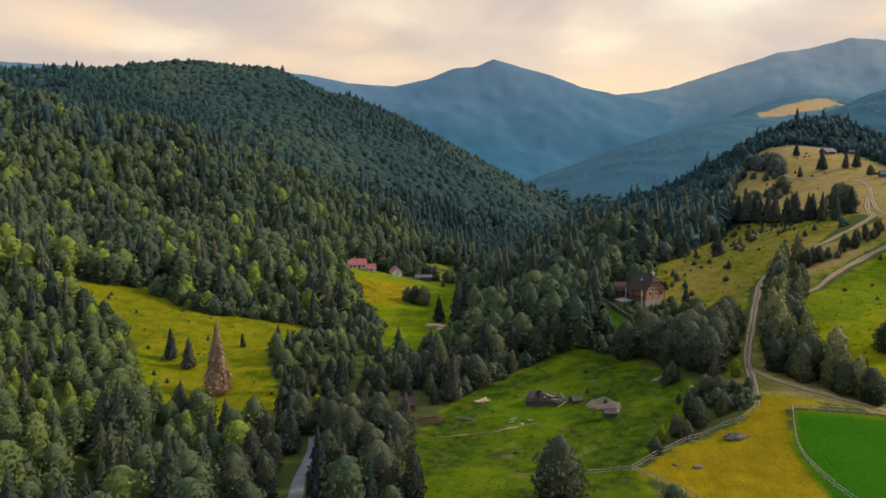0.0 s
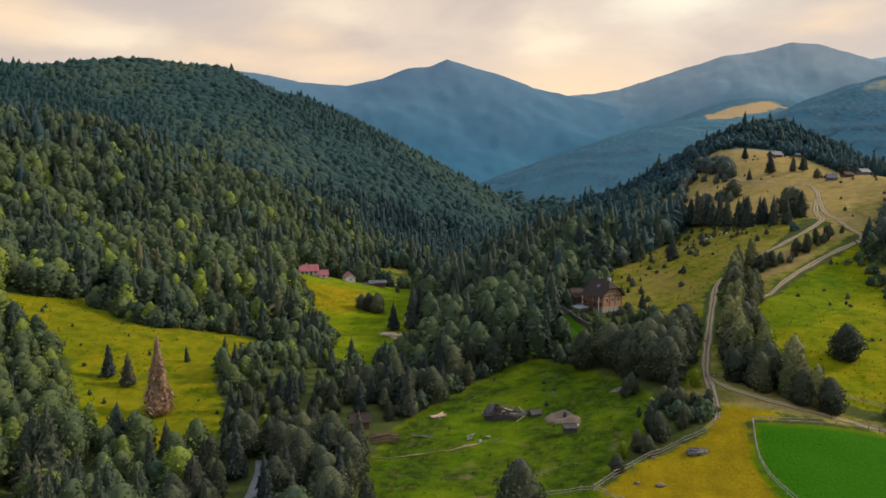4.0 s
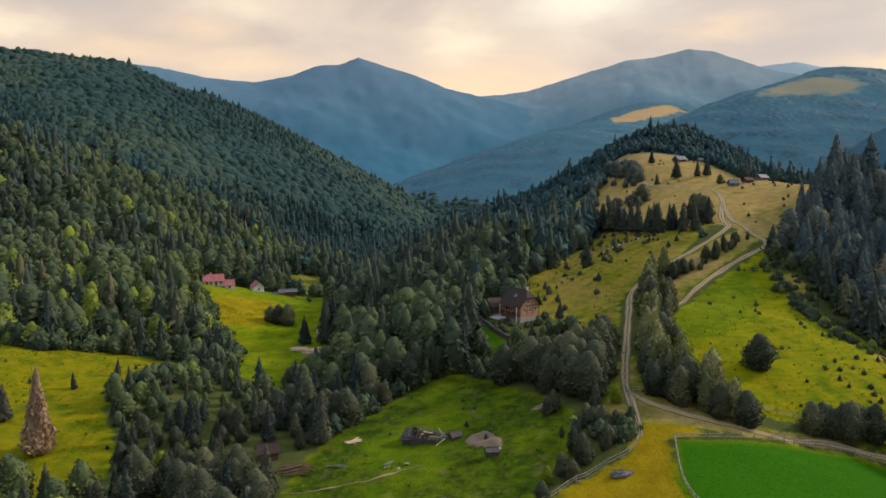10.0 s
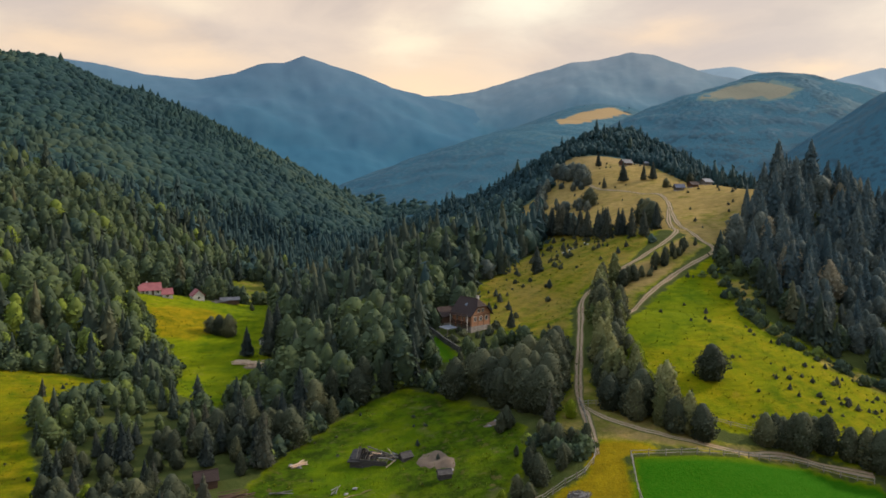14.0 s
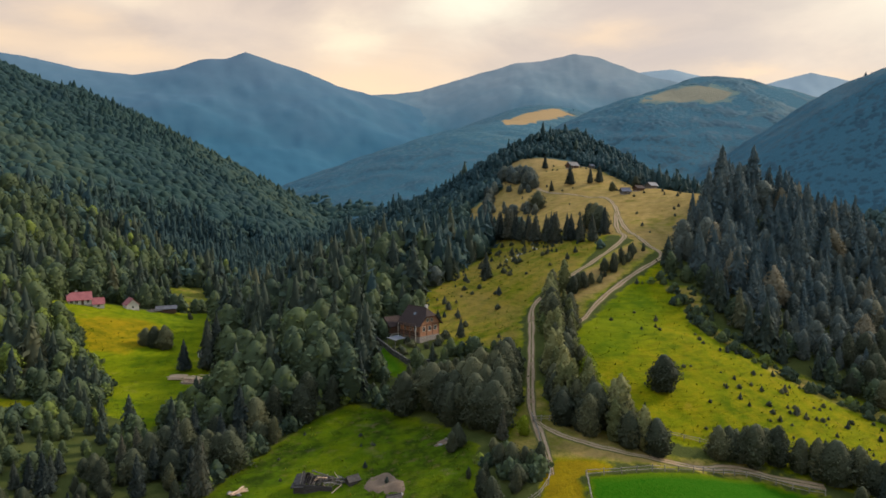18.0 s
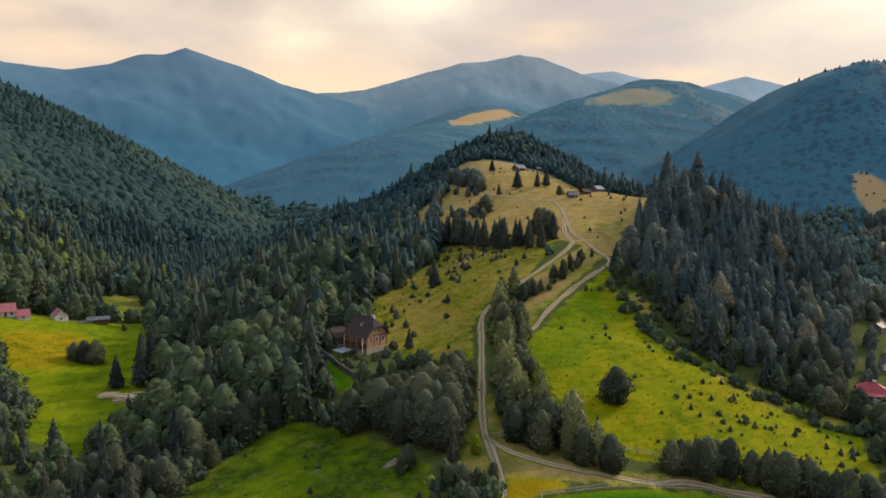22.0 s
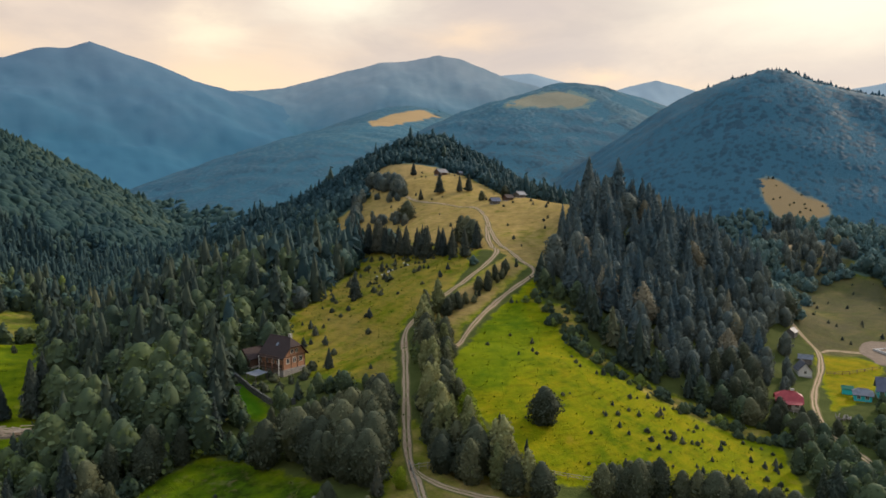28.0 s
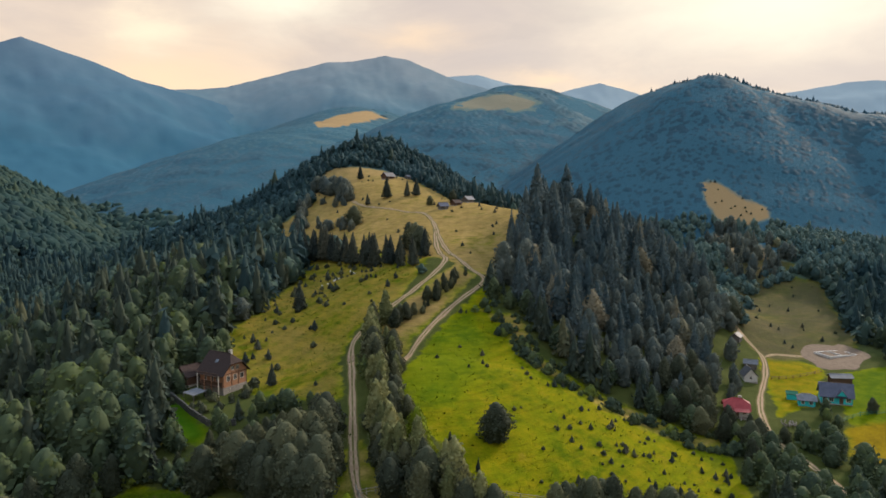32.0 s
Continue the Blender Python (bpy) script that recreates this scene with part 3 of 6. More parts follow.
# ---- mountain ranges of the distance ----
def haze_range_material(name, low, high, z0, z1):
    """Far woods and tops with aerial haze painted in: the colour and glow pale upward."""
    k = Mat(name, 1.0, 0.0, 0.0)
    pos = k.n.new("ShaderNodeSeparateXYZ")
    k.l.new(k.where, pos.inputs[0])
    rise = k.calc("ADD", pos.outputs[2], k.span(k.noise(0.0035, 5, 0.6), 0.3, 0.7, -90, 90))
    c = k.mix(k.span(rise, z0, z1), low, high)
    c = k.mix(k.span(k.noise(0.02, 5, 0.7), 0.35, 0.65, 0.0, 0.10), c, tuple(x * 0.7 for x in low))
    # half of the haze colour is emitted, though mountains give no light
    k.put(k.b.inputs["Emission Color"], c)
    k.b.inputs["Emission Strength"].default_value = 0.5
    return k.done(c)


def mountain_range(name, crest, away, material, label, seed):
    """crest: (degrees clockwise from +y, degrees up) of the skyline as it stands at the distance away."""
    az, up = np.array(crest).T
    cols, rows = np.linspace(az[0], az[-1], 260), 46
    v = []
    for r in range(rows):
        spread_out = np.array([-1, -0.5, 0, 0.5, 1]) * 14 * (r / (rows - 1)) ** 0.8
        for a in cols:
            e = float(np.mean(np.interp(a + spread_out, az, up)))
            top = 100 + away * math.tan(radians(e))
            f = r / (rows - 1)
            d = away * (1 - 0.42 * f)
            z = 60 + (top - 60) * (1 - f) ** 1.25
            p = Vector((math.sin(radians(a)) * d, math.cos(radians(a)) * d, 0))
            rel = noise.fractal(p / 420 + Vector((seed, 0, 0)), 1.0, 2.1, 5) * 50 + abs(noise.noise(p / 420)) * -16
            fine = noise.fractal(p / 60 + Vector((seed, 5, 0)), 1.0, 2.0, 3) * 7
            v.append((p.x, p.y, z + rel * math.sin(math.pi * min(1, f * 1.15)) ** 0.8 + fine * (1 if r else 0.5)))
    n = len(cols)
    i = np.arange(rows * n).reshape(rows, n)
    q = np.stack([i[:-1, :-1], i[1:, :-1], i[1:, 1:], i[:-1, 1:]], -1).reshape(-1, 4)
    ob = mesh_object(name, v, q, material, True)
    return tagged(ob, label, "mountains", kind="structure")


HAZE_BLUE = haze_range_material("haze_blue_mountain", (0.028, 0.080, 0.116), (0.072, 0.112, 0.146), 250, 820)
MIST_BLUE = haze_range_material("misty_mountain", (0.038, 0.094, 0.126), (0.150, 0.178, 0.190), 330, 860)
HAZE_PALE = haze_range_material("haze_pale_mountain", (0.14, 0.195, 0.225), (0.175, 0.225, 0.25), 300, 700)
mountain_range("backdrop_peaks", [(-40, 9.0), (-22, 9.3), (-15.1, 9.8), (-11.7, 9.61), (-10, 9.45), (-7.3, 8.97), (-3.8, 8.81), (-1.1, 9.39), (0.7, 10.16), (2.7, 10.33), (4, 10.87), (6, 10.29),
    (8.7, 9.51), (10.9, 8.6), (13.3, 8.03), (15.5, 7.5), (20, 6.2), (26, 5.2), (34, 4.5)], 3600, HAZE_BLUE, "haze-blue forested mountain with a rounded bare peak", 3.0)
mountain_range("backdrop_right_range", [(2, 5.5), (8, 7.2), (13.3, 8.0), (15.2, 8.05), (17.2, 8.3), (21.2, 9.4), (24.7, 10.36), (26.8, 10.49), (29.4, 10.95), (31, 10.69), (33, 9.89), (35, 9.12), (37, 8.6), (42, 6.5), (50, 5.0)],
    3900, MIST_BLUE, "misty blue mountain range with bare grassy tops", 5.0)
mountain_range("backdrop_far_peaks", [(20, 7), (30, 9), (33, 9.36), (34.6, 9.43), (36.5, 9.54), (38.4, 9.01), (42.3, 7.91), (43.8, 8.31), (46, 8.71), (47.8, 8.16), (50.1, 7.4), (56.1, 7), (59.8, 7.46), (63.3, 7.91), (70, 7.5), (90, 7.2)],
    4400, HAZE_PALE, "pale blue mountain range half lost in mist", 8.0)
mountain_range("backdrop_side_hills", [(84, 6.5), (100, 7.5), (130, 6.5), (165, 6), (200, 6.5), (240, 7), (280, 7.5), (322, 9.0)], 3900, HAZE_BLUE, "forested mountain range round the valley", 12.0)

# ---- trees ----
def ico(sub):
    bm = bmesh.new()
    bmesh.ops.create_icosphere(bm, subdivisions=sub, radius=1.0)
    v = np.array([p.co[:] for p in bm.verts])
    f = np.array([[p.index for p in q.verts] for q in bm.faces])
    bm.free()
    return v, f


ICO = {1: ico(1), 2: ico(2)}


def tapered(rng, h, r0, r1, sides=6, bend=0.03, rings=4):
    """A trunk or limb that narrows and leans a little."""
    v, f = [], []
    lean = rng.normal(0, bend, 2)
    for i in range(rings):
        t = i / (rings - 1)
        r = r0 * (1 - t) + r1 * t
        r *= 1.35 if i == 0 else 1
        for j in range(sides):
            a = 2 * math.pi * j / sides
            v.append((math.cos(a) * r + lean[0] * h * t * t, math.sin(a) * r + lean[1] * h * t * t, h * t))
    for i in range(rings - 1):
        for j in range(sides):
            a, b = i * sides + j, i * sides + (j + 1) % sides
            f += [(a, b, b + sides), (a, b + sides, a + sides)]
    return np.array(v), np.array(f)


def skin(rng, h, radius, base, segs, rings, tufts, size, ratio, upright, shy=0.88):
    """A crown: a lumpy core under loose tufts that lie along its surface. radius(t, a): from the foot, t = 0, to the top, t = 1."""
    t, a = np.meshgrid(np.linspace(0.0, 0.97, rings), np.arange(segs) * 2 * math.pi / segs, indexing="ij")
    a = a + np.arange(rings)[:, None] * 0.35
    q = radius(t, a) * shy
    v = np.stack([np.cos(a) * q, np.sin(a) * q, h * (base + (1 - base) * t)], -1).reshape(-1, 3)
    i = np.arange(rings * segs).reshape(rings, segs)
    n = np.roll(i, -1, 1)
    f = np.concatenate([np.stack([i[:-1], n[:-1], n[1:]], -1).reshape(-1, 3), np.stack([i[:-1], n[1:], i[1:]], -1).reshape(-1, 3), np.stack([i[-1], n[-1], np.full(segs, len(v))], -1)])
    v = np.concatenate([v, [[0, 0, h * 0.985]]])
    if not tufts:
        return v, f
    # tufts spread by the girth of the crown
    t = np.linspace(0, 1, 200)
    share = np.maximum(radius(t, np.zeros(200)), 0.04)
    t = np.interp(rng.uniform(0, 1, tufts), np.cumsum(share) / share.sum(), t)
    a = rng.uniform(0, 2 * math.pi, tufts)

    def at(t, a):
        q = radius(t, a)
        return np.stack([np.cos(a) * q, np.sin(a) * q, h * (base + (1 - base) * t)], -1)

    p, down, along = at(t, a), at(t - 0.02, a), at(t, a + 0.08)
    down, along = down - p, along - p
    nrm = np.cross(down, along)
    unit = lambda w: w / np.maximum(np.linalg.norm(w, axis=1), 1e-9)[:, None]
    nrm = unit(unit(nrm) + rng.normal(0, 0.38 if upright else 0.58, (tufts, 3)))
    u = unit(down) * upright + rng.normal(0, 1, (tufts, 3)) * (1 - upright)
    u = unit(u - nrm * np.sum(u * nrm, 1)[:, None])
    w = np.cross(nrm, u)
    g = (size * rng.uniform(0.6, 1.35, tufts) * np.clip(1.25 - 0.7 * t, 0.4, 1))[:, None]
    p = p * np.array([1, 1, 0]) * rng.uniform(0.88, 1.16, (tufts, 1)) + p * np.array([0, 0, 1])
    four = np.stack([p - u * g, p + w * g * ratio + nrm * g * 0.12, p + u * g * 1.05 + nrm * g * 0.15 * upright, p - w * g * ratio], 1).reshape(-1, 3)
    k = len(v) + np.arange(tufts)[:, None] * 4
    return np.concatenate([v, four]), np.concatenate([f, k + np.array([[0, 1, 2]]), k + np.array([[0, 2, 3]])])


def cone_crown(rng, h, r, sprays, size, base=0.05, point=0.85, segs=8, rings=7):
    """A spruce: a tall cone of drooping sprays in loose whorls, with boughs that swell and part."""
    ph, whorls = rng.uniform(0, 6.283, 5), h * 0.75

    def radius(t, a):
        swell = 1 + 0.12 * np.sin(3 * a + ph[0] + 5 * t) + 0.09 * np.sin(5 * a + ph[1] - 9 * t) + 0.08 * np.sin(2 * a + ph[2] + 17 * t)
        tier = (t * whorls + 0.5 * np.sin(2 * a + ph[3]) + ph[4]) % 1.0
        return r * np.maximum(0.0, 1 - t) ** point * np.minimum(1.0, t / 0.10 + 0.55) * swell * (1.06 - 0.20 * tier)

    return skin(rng, h, radius, base, segs, rings, sprays, size, 0.42, 0.75)


def leafy_crown(rng, h, r, lobes, tufts, size=0.45, base=0.08, low=0.75, segs=10, rings=8):
    """A broadleaf crown: a dome that reaches low, swollen into rounded lobes. low: how high its widest part lies."""
    bulge, taper = rng.uniform(1.7, 2.3), rng.uniform(0.5, 0.74)
    lt, la, lw = rng.uniform(0.08, 0.92, lobes), np.arange(lobes) * 2.4 + rng.normal(0, 0.4, lobes), rng.uniform(0.7, 1.25, lobes)

    def radius(t, a):
        t = np.clip(t, 0.0, 1.0)
        wide = 0.27 * low
        egg = np.where(t < wide, 0.74 + 0.26 * np.sin(t / wide * math.pi / 2), np.maximum(0.0, 1 - (np.maximum(t - wide, 0) / (1 - wide)) ** bulge) ** taper)
        lump = np.zeros(np.shape(t))
        for c, d, e in zip(lt, la, lw):
            turn = np.angle(np.exp(1j * (a - d)))
            lump = np.maximum(lump, e * np.exp(-(turn / 0.42) ** 2 - ((t - c) / 0.11) ** 2))
        return r * egg * (0.72 + 0.30 * lump) * (1 + 0.12 * np.sin(a + 3 * t + la[1]) + 0.08 * np.sin(2 * a + la[0]) + 0.07 * np.sin(3 * a + 6 * t + la[-1]))

    return skin(rng, h, radius, base, segs, rings, tufts, size, 0.8, 0.0, 0.86)


def far_crown(rng, h, r, segs, rings, point):
    """A crown seen from far off: a small uneven dome or spire."""
    v, f = skin(rng, h, lambda t, a: r * (np.maximum(0, 1 - t) ** 0.8 if point else np.sqrt(np.maximum(0, 1 - t * t))) * (1 + 0.14 * np.sin(2 * a + t * 5 + h)) * np.ones(np.shape(a)), 0.0, segs, rings, 0, 0, 0, 0, 1.0)
    return v * (1 + rng.normal(0, 0.13, (len(v), 3))), f


def tree_thing(name, crown, trunk, crown_mat, label, category):
    """A tree from its two meshes: an Empty at its foot with trunk and crown under it."""
    root = tagged(new(name), label, category)
    for part_name, (v, f), m in (("trunk", trunk, BARK), ("crown", crown, crown_mat)):
        ob = mesh_object(part_name, v, f, m, True)
        ob.parent = root
    return root


rng = np.random.default_rng(5)
SPRUCES = [(cone_crown(rng, 13, rr, 640, 0.56, 0.05, pp, 9, 9), tapered(rng, 12, 0.22, 0.04)) for rr, pp in ((2.1, 0.9), (2.5, 0.82), (2.8, 0.9), (2.3, 0.75))]
BROADS = [(leafy_crown(rng, 9.5, rr, lo, 1000, 0.30, 0.02, nn, 12, 9), tapered(rng, 6.5, 0.24, 0.08)) for rr, lo, nn in ((3.5, 22, 1.0), (3.9, 24, 1.2), (2.7, 20, 0.9), (3.2, 20, 1.3), (2.2, 18, 1.0))]
BUSHES = [(leafy_crown(rng, 2.2, 1.35, 6, 90, 0.30, 0.0, 0.6, 7, 5), tapered(rng, 1.2, 0.07, 0.03)) for _ in range(3)]
NEAR_BROAD = [leafy_crown(rng, 9.5, rr, lo, 460, 0.42, 0.02, nn) for rr, lo, nn in ((3.5, 20, 1.0), (3.8, 22, 1.2), (2.7, 18, 0.9), (3.2, 18, 1.3), (2.3, 16, 1.0))]
MID_SPRUCE_FINE = [cone_crown(rng, 13, rr, 120, 1.0, 0.03, pp, 7, 6) for rr, pp in ((2.0, 0.85), (2.3, 0.75), (2.6, 0.85), (2.1, 0.7))]
MID_SPRUCE = [cone_crown(rng, 13, rr, 26, 1.8, 0.03, pp, 6, 4) for rr, pp in ((2.1, 0.85), (2.4, 0.75), (2.7, 0.85), (2.2, 0.7))]
MID_BROAD_FINE = [leafy_crown(rng, 10, rr, lo, 170, 0.56, 0.02, nn, 9, 7) for rr, lo, nn in ((3.1, 16, 1.0), (3.4, 18, 1.2), (2.4, 14, 0.9), (2.8, 14, 1.3))]
MID_BROAD = [leafy_crown(rng, 10, rr, lo, 26, 1.2, 0.02, nn, 7, 5) for rr, lo, nn in ((3.1, 10, 1.0), (3.4, 10, 1.2), (2.5, 9, 0.9), (2.8, 9, 1.3))]
FAR_SPRUCE = [far_crown(rng, hh, rr, 6, 3, True) for hh, rr in ((5.5, 2.5), (4.0, 2.8), (7.5, 2.0), (4.6, 2.5), (6.0, 2.4), (3.6, 2.8))]
FAR_BROAD = [far_crown(rng, hh, rr, 7, 3, False) for hh, rr in ((2.6, 3.4), (2.0, 3.8), (3.6, 2.7), (1.6, 3.0), (3.0, 2.4), (2.2, 4.0))]
FARTHEST = [far_crown(rng, hh, rr, 5, 2, False) for hh, rr in ((0.8, 4.4), (0.6, 4.8), (1.1, 3.6), (0.7, 3.8))]
SKYLINE_SPRUCE = [far_crown(rng, hh, rr, 5, 3, True) for hh, rr in ((2.2, 1.5), (1.6, 2.2), (3.0, 1.3), (1.2, 2.6), (1.8, 2.0), (2.4, 1.3))]


def wood(name, places, kinds, material, label, category="forest", broad=1.0, drape=False):
    """Many trees in one mesh. places: x, y, size, which kind, tint."""
    if not len(places):
        return None
    V, F, T, n = [], [], [], 0
    r = np.random.default_rng(len(places))
    zs = height(places[:, 0], places[:, 1])
    for i, (v, f) in enumerate(kinds):
        rows = np.where(places[:, 3].astype(int) % len(kinds) == i)[0]
        if not len(rows):
            continue
        a = r.uniform(0, 6.283, len(rows))
        s = places[rows, 2]
        wide = s * r.uniform(0.85, 1.2, len(rows)) * broad
        c, sn = np.cos(a) * wide, np.sin(a) * wide
        x = v[None, :, 0] * c[:, None] - v[None, :, 1] * sn[:, None] + places[rows, 0, None]
        y = v[None, :, 0] * sn[:, None] + v[None, :, 1] * c[:, None] + places[rows, 1, None]
        z = v[None, :, 2] * s[:, None] + (height(x, y) - 0.35 if drape else zs[rows, None] - 0.25)
        V.append(np.stack([x, y, z], -1).reshape(-1, 3))
        F.append((f[None] + (np.arange(len(rows)) * len(v))[:, None, None] + n).reshape(-1, 3))
        T.append(np.repeat(places[rows, 4], len(v)))
        n += len(rows) * len(v)
    V, F, T = np.concatenate(V), np.concatenate(F), np.concatenate(T)
    me = bpy.data.meshes.new(name)
    me.vertices.add(len(V))
    me.vertices.foreach_set("co", V.ravel().astype(np.float32))
    me.loops.add(F.size)
    me.loops.foreach_set("vertex_index", F.ravel().astype(np.int32))
    me.polygons.add(len(F))
    me.polygons.foreach_set("loop_start", np.arange(0, F.size, 3, dtype=np.int32))
    me.attributes.new("tint", "FLOAT", "POINT").data.foreach_set("value", T.astype(np.float32))
    me.update(calc_edges=True)
    me.materials.append(material)
    return tagged(new(name, me), label, category, kind="stuff")


def spread(rng, x0, x1, y0, y1, gap):
    """Places on a jittered grid."""
    xs, ys = np.arange(x0, x1, gap), np.arange(y0, y1, gap)
    X, Y = np.meshgrid(xs, ys)
    X = X + (np.arange(len(ys)) % 2)[:, None] * gap * 0.5
    return (X + rng.uniform(-0.42, 0.42, X.shape) * gap).ravel(), (Y + rng.uniform(-0.42, 0.42, Y.shape) * gap).ravel()


def lumps(x, y, scale, seed=0.0):
    """Slow waves over the plan, 0 to 1."""
    return 0.5 + 0.25 * (np.sin(x / scale + 1.7 * np.sin(y / scale * 0.8 + seed) + seed) + np.sin(y / scale * 1.1 + 1.9 * np.sin(x / scale * 0.7 - seed)))


CLEAR = []          # round places kept free of wood: x, y, radius


def woodland(x, y):
    """Where wood stands: off the meadows, roads, yards, sight lines and the open air below the way, within the camera's
    view.
    """
    ragged = np.clip((np.hypot(x, y) - 420) / 40, 1, 14) * (lumps(x, y, 7.0, 4.0) + 0.6 * lumps(x, y, 3.0, 1.0) - 0.8) * 1.6
    ok = openness(x, y) < -0.5 + ragged
    for line, wide in ROADS.values():
        ok &= from_line(x, y, line) > wide * 0.5 + 2.6
    for cx, cy, cr in CLEAR:
        ok &= np.hypot(x - cx, y - cy) > cr
    away = np.degrees(np.arctan2(x, y))
    return ok & (away > -38) & (away < 72) & (np.hypot(x - 4, y - 20) > 95)


def plant(thing, px, py, scale, rng, group="", label="", squash=1.0):
    """A copy of a tree or bush on the ground at px, py."""
    z = float(height(px, py)) - 0.12
    m = pose(px, py, z, rng.normal(0, 1.5), rng.normal(0, 1.5), rng.uniform(0, 360)) @ Matrix.Diagonal((scale * squash, scale * squash, scale, 1))
    ob = copy_thing(thing, m)
    return tagged(ob, label, group=group)


SPRUCE_THINGS = [tree_thing("spruce_tree", c, t, NEEDLE, "dark green spruce with drooping boughs", "spruce") for c, t in SPRUCES]
BROAD_THINGS = [tree_thing("broadleaf_tree", c, t, LEAF, "grey green broadleaf tree with a lobed crown", "tree") for c, t in BROADS]
BUSH_THINGS = [tree_thing("bush", c, t, LEAF, "small dark bush growing in the grass", "bush") for c, t in BUSHES]
YOUNG_THINGS = [tree_thing("young_spruce", cone_crown(rng, 2.4, 0.85, 90, 0.30, 0.02, 0.85, 7, 5), tapered(rng, 1.8, 0.06, 0.02), NEEDLE, "small young spruce growing in the grass", "spruce") for _ in range(2)]
GOLD_THING = tree_thing("yellow_tree", leafy_crown(rng, 7.5, 2.2, 11, 600, 0.36, 0.05), tapered(rng, 4.5, 0.16, 0.05), BRIGHT_LEAF, "bright yellow green broadleaf tree", "tree")
BROWN_THING = tree_thing("dead_spruce", cone_crown(rng, 17, 2.8, 1000, 0.6, 0.03, 1.05, 9, 10), tapered(rng, 16, 0.25, 0.04), BROWN_NEEDLE, "dead spruce with rust brown needles", "spruce")
PALE_THING = tree_thing("slender_tree", leafy_crown(rng, 9.5, 1.9, 12, 640, 0.38, 0.05, 0.8), tapered(rng, 6, 0.16, 0.05), PALE_LEAF, "slender pale olive tree in the hedge between the tracks", "tree")
BEIGE_THING = tree_thing("seeding_tree", leafy_crown(rng, 9.5, 2.8, 12, 640, 0.42, 0.05, 0.7), tapered(rng, 6.5, 0.22, 0.07), BEIGE_LEAF, "beige crowned broadleaf tree among dark spruces", "tree")
MODELS = [PALE_THING, BEIGE_THING] + SPRUCE_THINGS + BROAD_THINGS + BUSH_THINGS + YOUNG_THINGS + [GOLD_THING, BROWN_THING]

# ---- builders of things ----
def part(name, bm, material, parent, label=""):
    me = bpy.data.meshes.new(name)
    bm.to_mesh(me)
    bm.free()
    me.materials.append(material)
    ob = new(name, me)
    ob.parent = parent
    if label:
        ob["label"] = label
    return ob


def add_box(bm, x0, x1, y0, y1, z0, z1, bevel=0.0):
    made = bmesh.ops.create_cube(bm, size=1.0)["verts"]
    for v in made:
        v.co = Vector(((x0 + x1) / 2 + v.co.x * (x1 - x0), (y0 + y1) / 2 + v.co.y * (y1 - y0), (z0 + z1) / 2 + v.co.z * (z1 - z0)))
    if bevel:
        bmesh.ops.bevel(bm, geom=list({e for v in made for e in v.link_edges}), offset=bevel, segments=1, affect="EDGES")
    return bm


def box(x0, x1, y0, y1, z0, z1, bevel=0.03):
    return add_box(bmesh.new(), x0, x1, y0, y1, z0, z1, bevel)


def slab(polys, thick):
    """Flat plates given by their upper outlines."""
    bm = bmesh.new()
    for poly in polys:
        p = [Vector(q) for q in poly]
        n = (p[1] - p[0]).cross(p[2] - p[0]).normalized()
        top = [bm.verts.new(q) for q in p]
        low = [bm.verts.new(q - n * thick) for q in p]
        bm.faces.new(top)
        bm.faces.new(low[::-1])
        for i in range(len(p)):
            j = (i + 1) % len(p)
            bm.faces.new((top[i], low[i], low[j], top[j]))
    bmesh.ops.recalc_face_normals(bm, faces=bm.faces)
    return bm


def beam(a, b, r, sides=5):
    """A round rail or post from a to b."""
    bm = bmesh.new()
    a, b = Vector(a), Vector(b)
    turn = (b - a).to_track_quat("Z", "Y").to_matrix()
    rings = []
    for p, s in ((a, 1.0), (b, 0.85)):
        rings.append([bm.verts.new(p + turn @ Vector((math.cos(6.2832 * i / sides) * r * s, math.sin(6.2832 * i / sides) * r * s, 0))) for i in range(sides)])
    for i in range(sides):
        j = (i + 1) % sides
        bm.faces.new((rings[0][i], rings[0][j], rings[1][j], rings[1][i]))
    bm.faces.new(rings[0][::-1])
    bm.faces.new(rings[1])
    return bm


def stand(name, px, py, yaw, label, category, sink=0.0, group=""):
    """An Empty on the ground that carries a thing's parts."""
    ob = tagged(new(name), label, category, group)
    ob.matrix_world = pose(px, py, float(height(px, py)) - sink, 0, 0, yaw)
    return ob


def window(parent, side, u, z, w, h, L, W):
    """side: 'front' (-y), 'back', 'left' (-x), 'right'; u along the wall from its middle."""
    flip = {"front": pose(u, -W / 2, z), "back": pose(-u, W / 2, z, 0, 0, 180), "right": pose(L / 2, u, z, 0, 0, 90), "left": pose(-L / 2, -u, z, 0, 0, -90)}[side]
    bm = bmesh.new()
    for a in ((-w / 2 - 0.1, -w / 2, 0, h), (w / 2, w / 2 + 0.1, 0, h), (-w / 2 - 0.1, w / 2 + 0.1, -0.1, 0), (-w / 2 - 0.1, w / 2 + 0.1, h, h + 0.1), (-0.03, 0.03, 0, h)):
        add_box(bm, a[0], a[1], -0.08, 0.02, a[2], a[3])
    bm.transform(flip)
    frame_ob = part("window", bm, TRIM, parent)
    bm = box(-w / 2, w / 2, -0.04, 0.02, 0, h, 0)
    bm.transform(flip)
    part("pane", bm, GLASS, frame_ob)
    return frame_ob


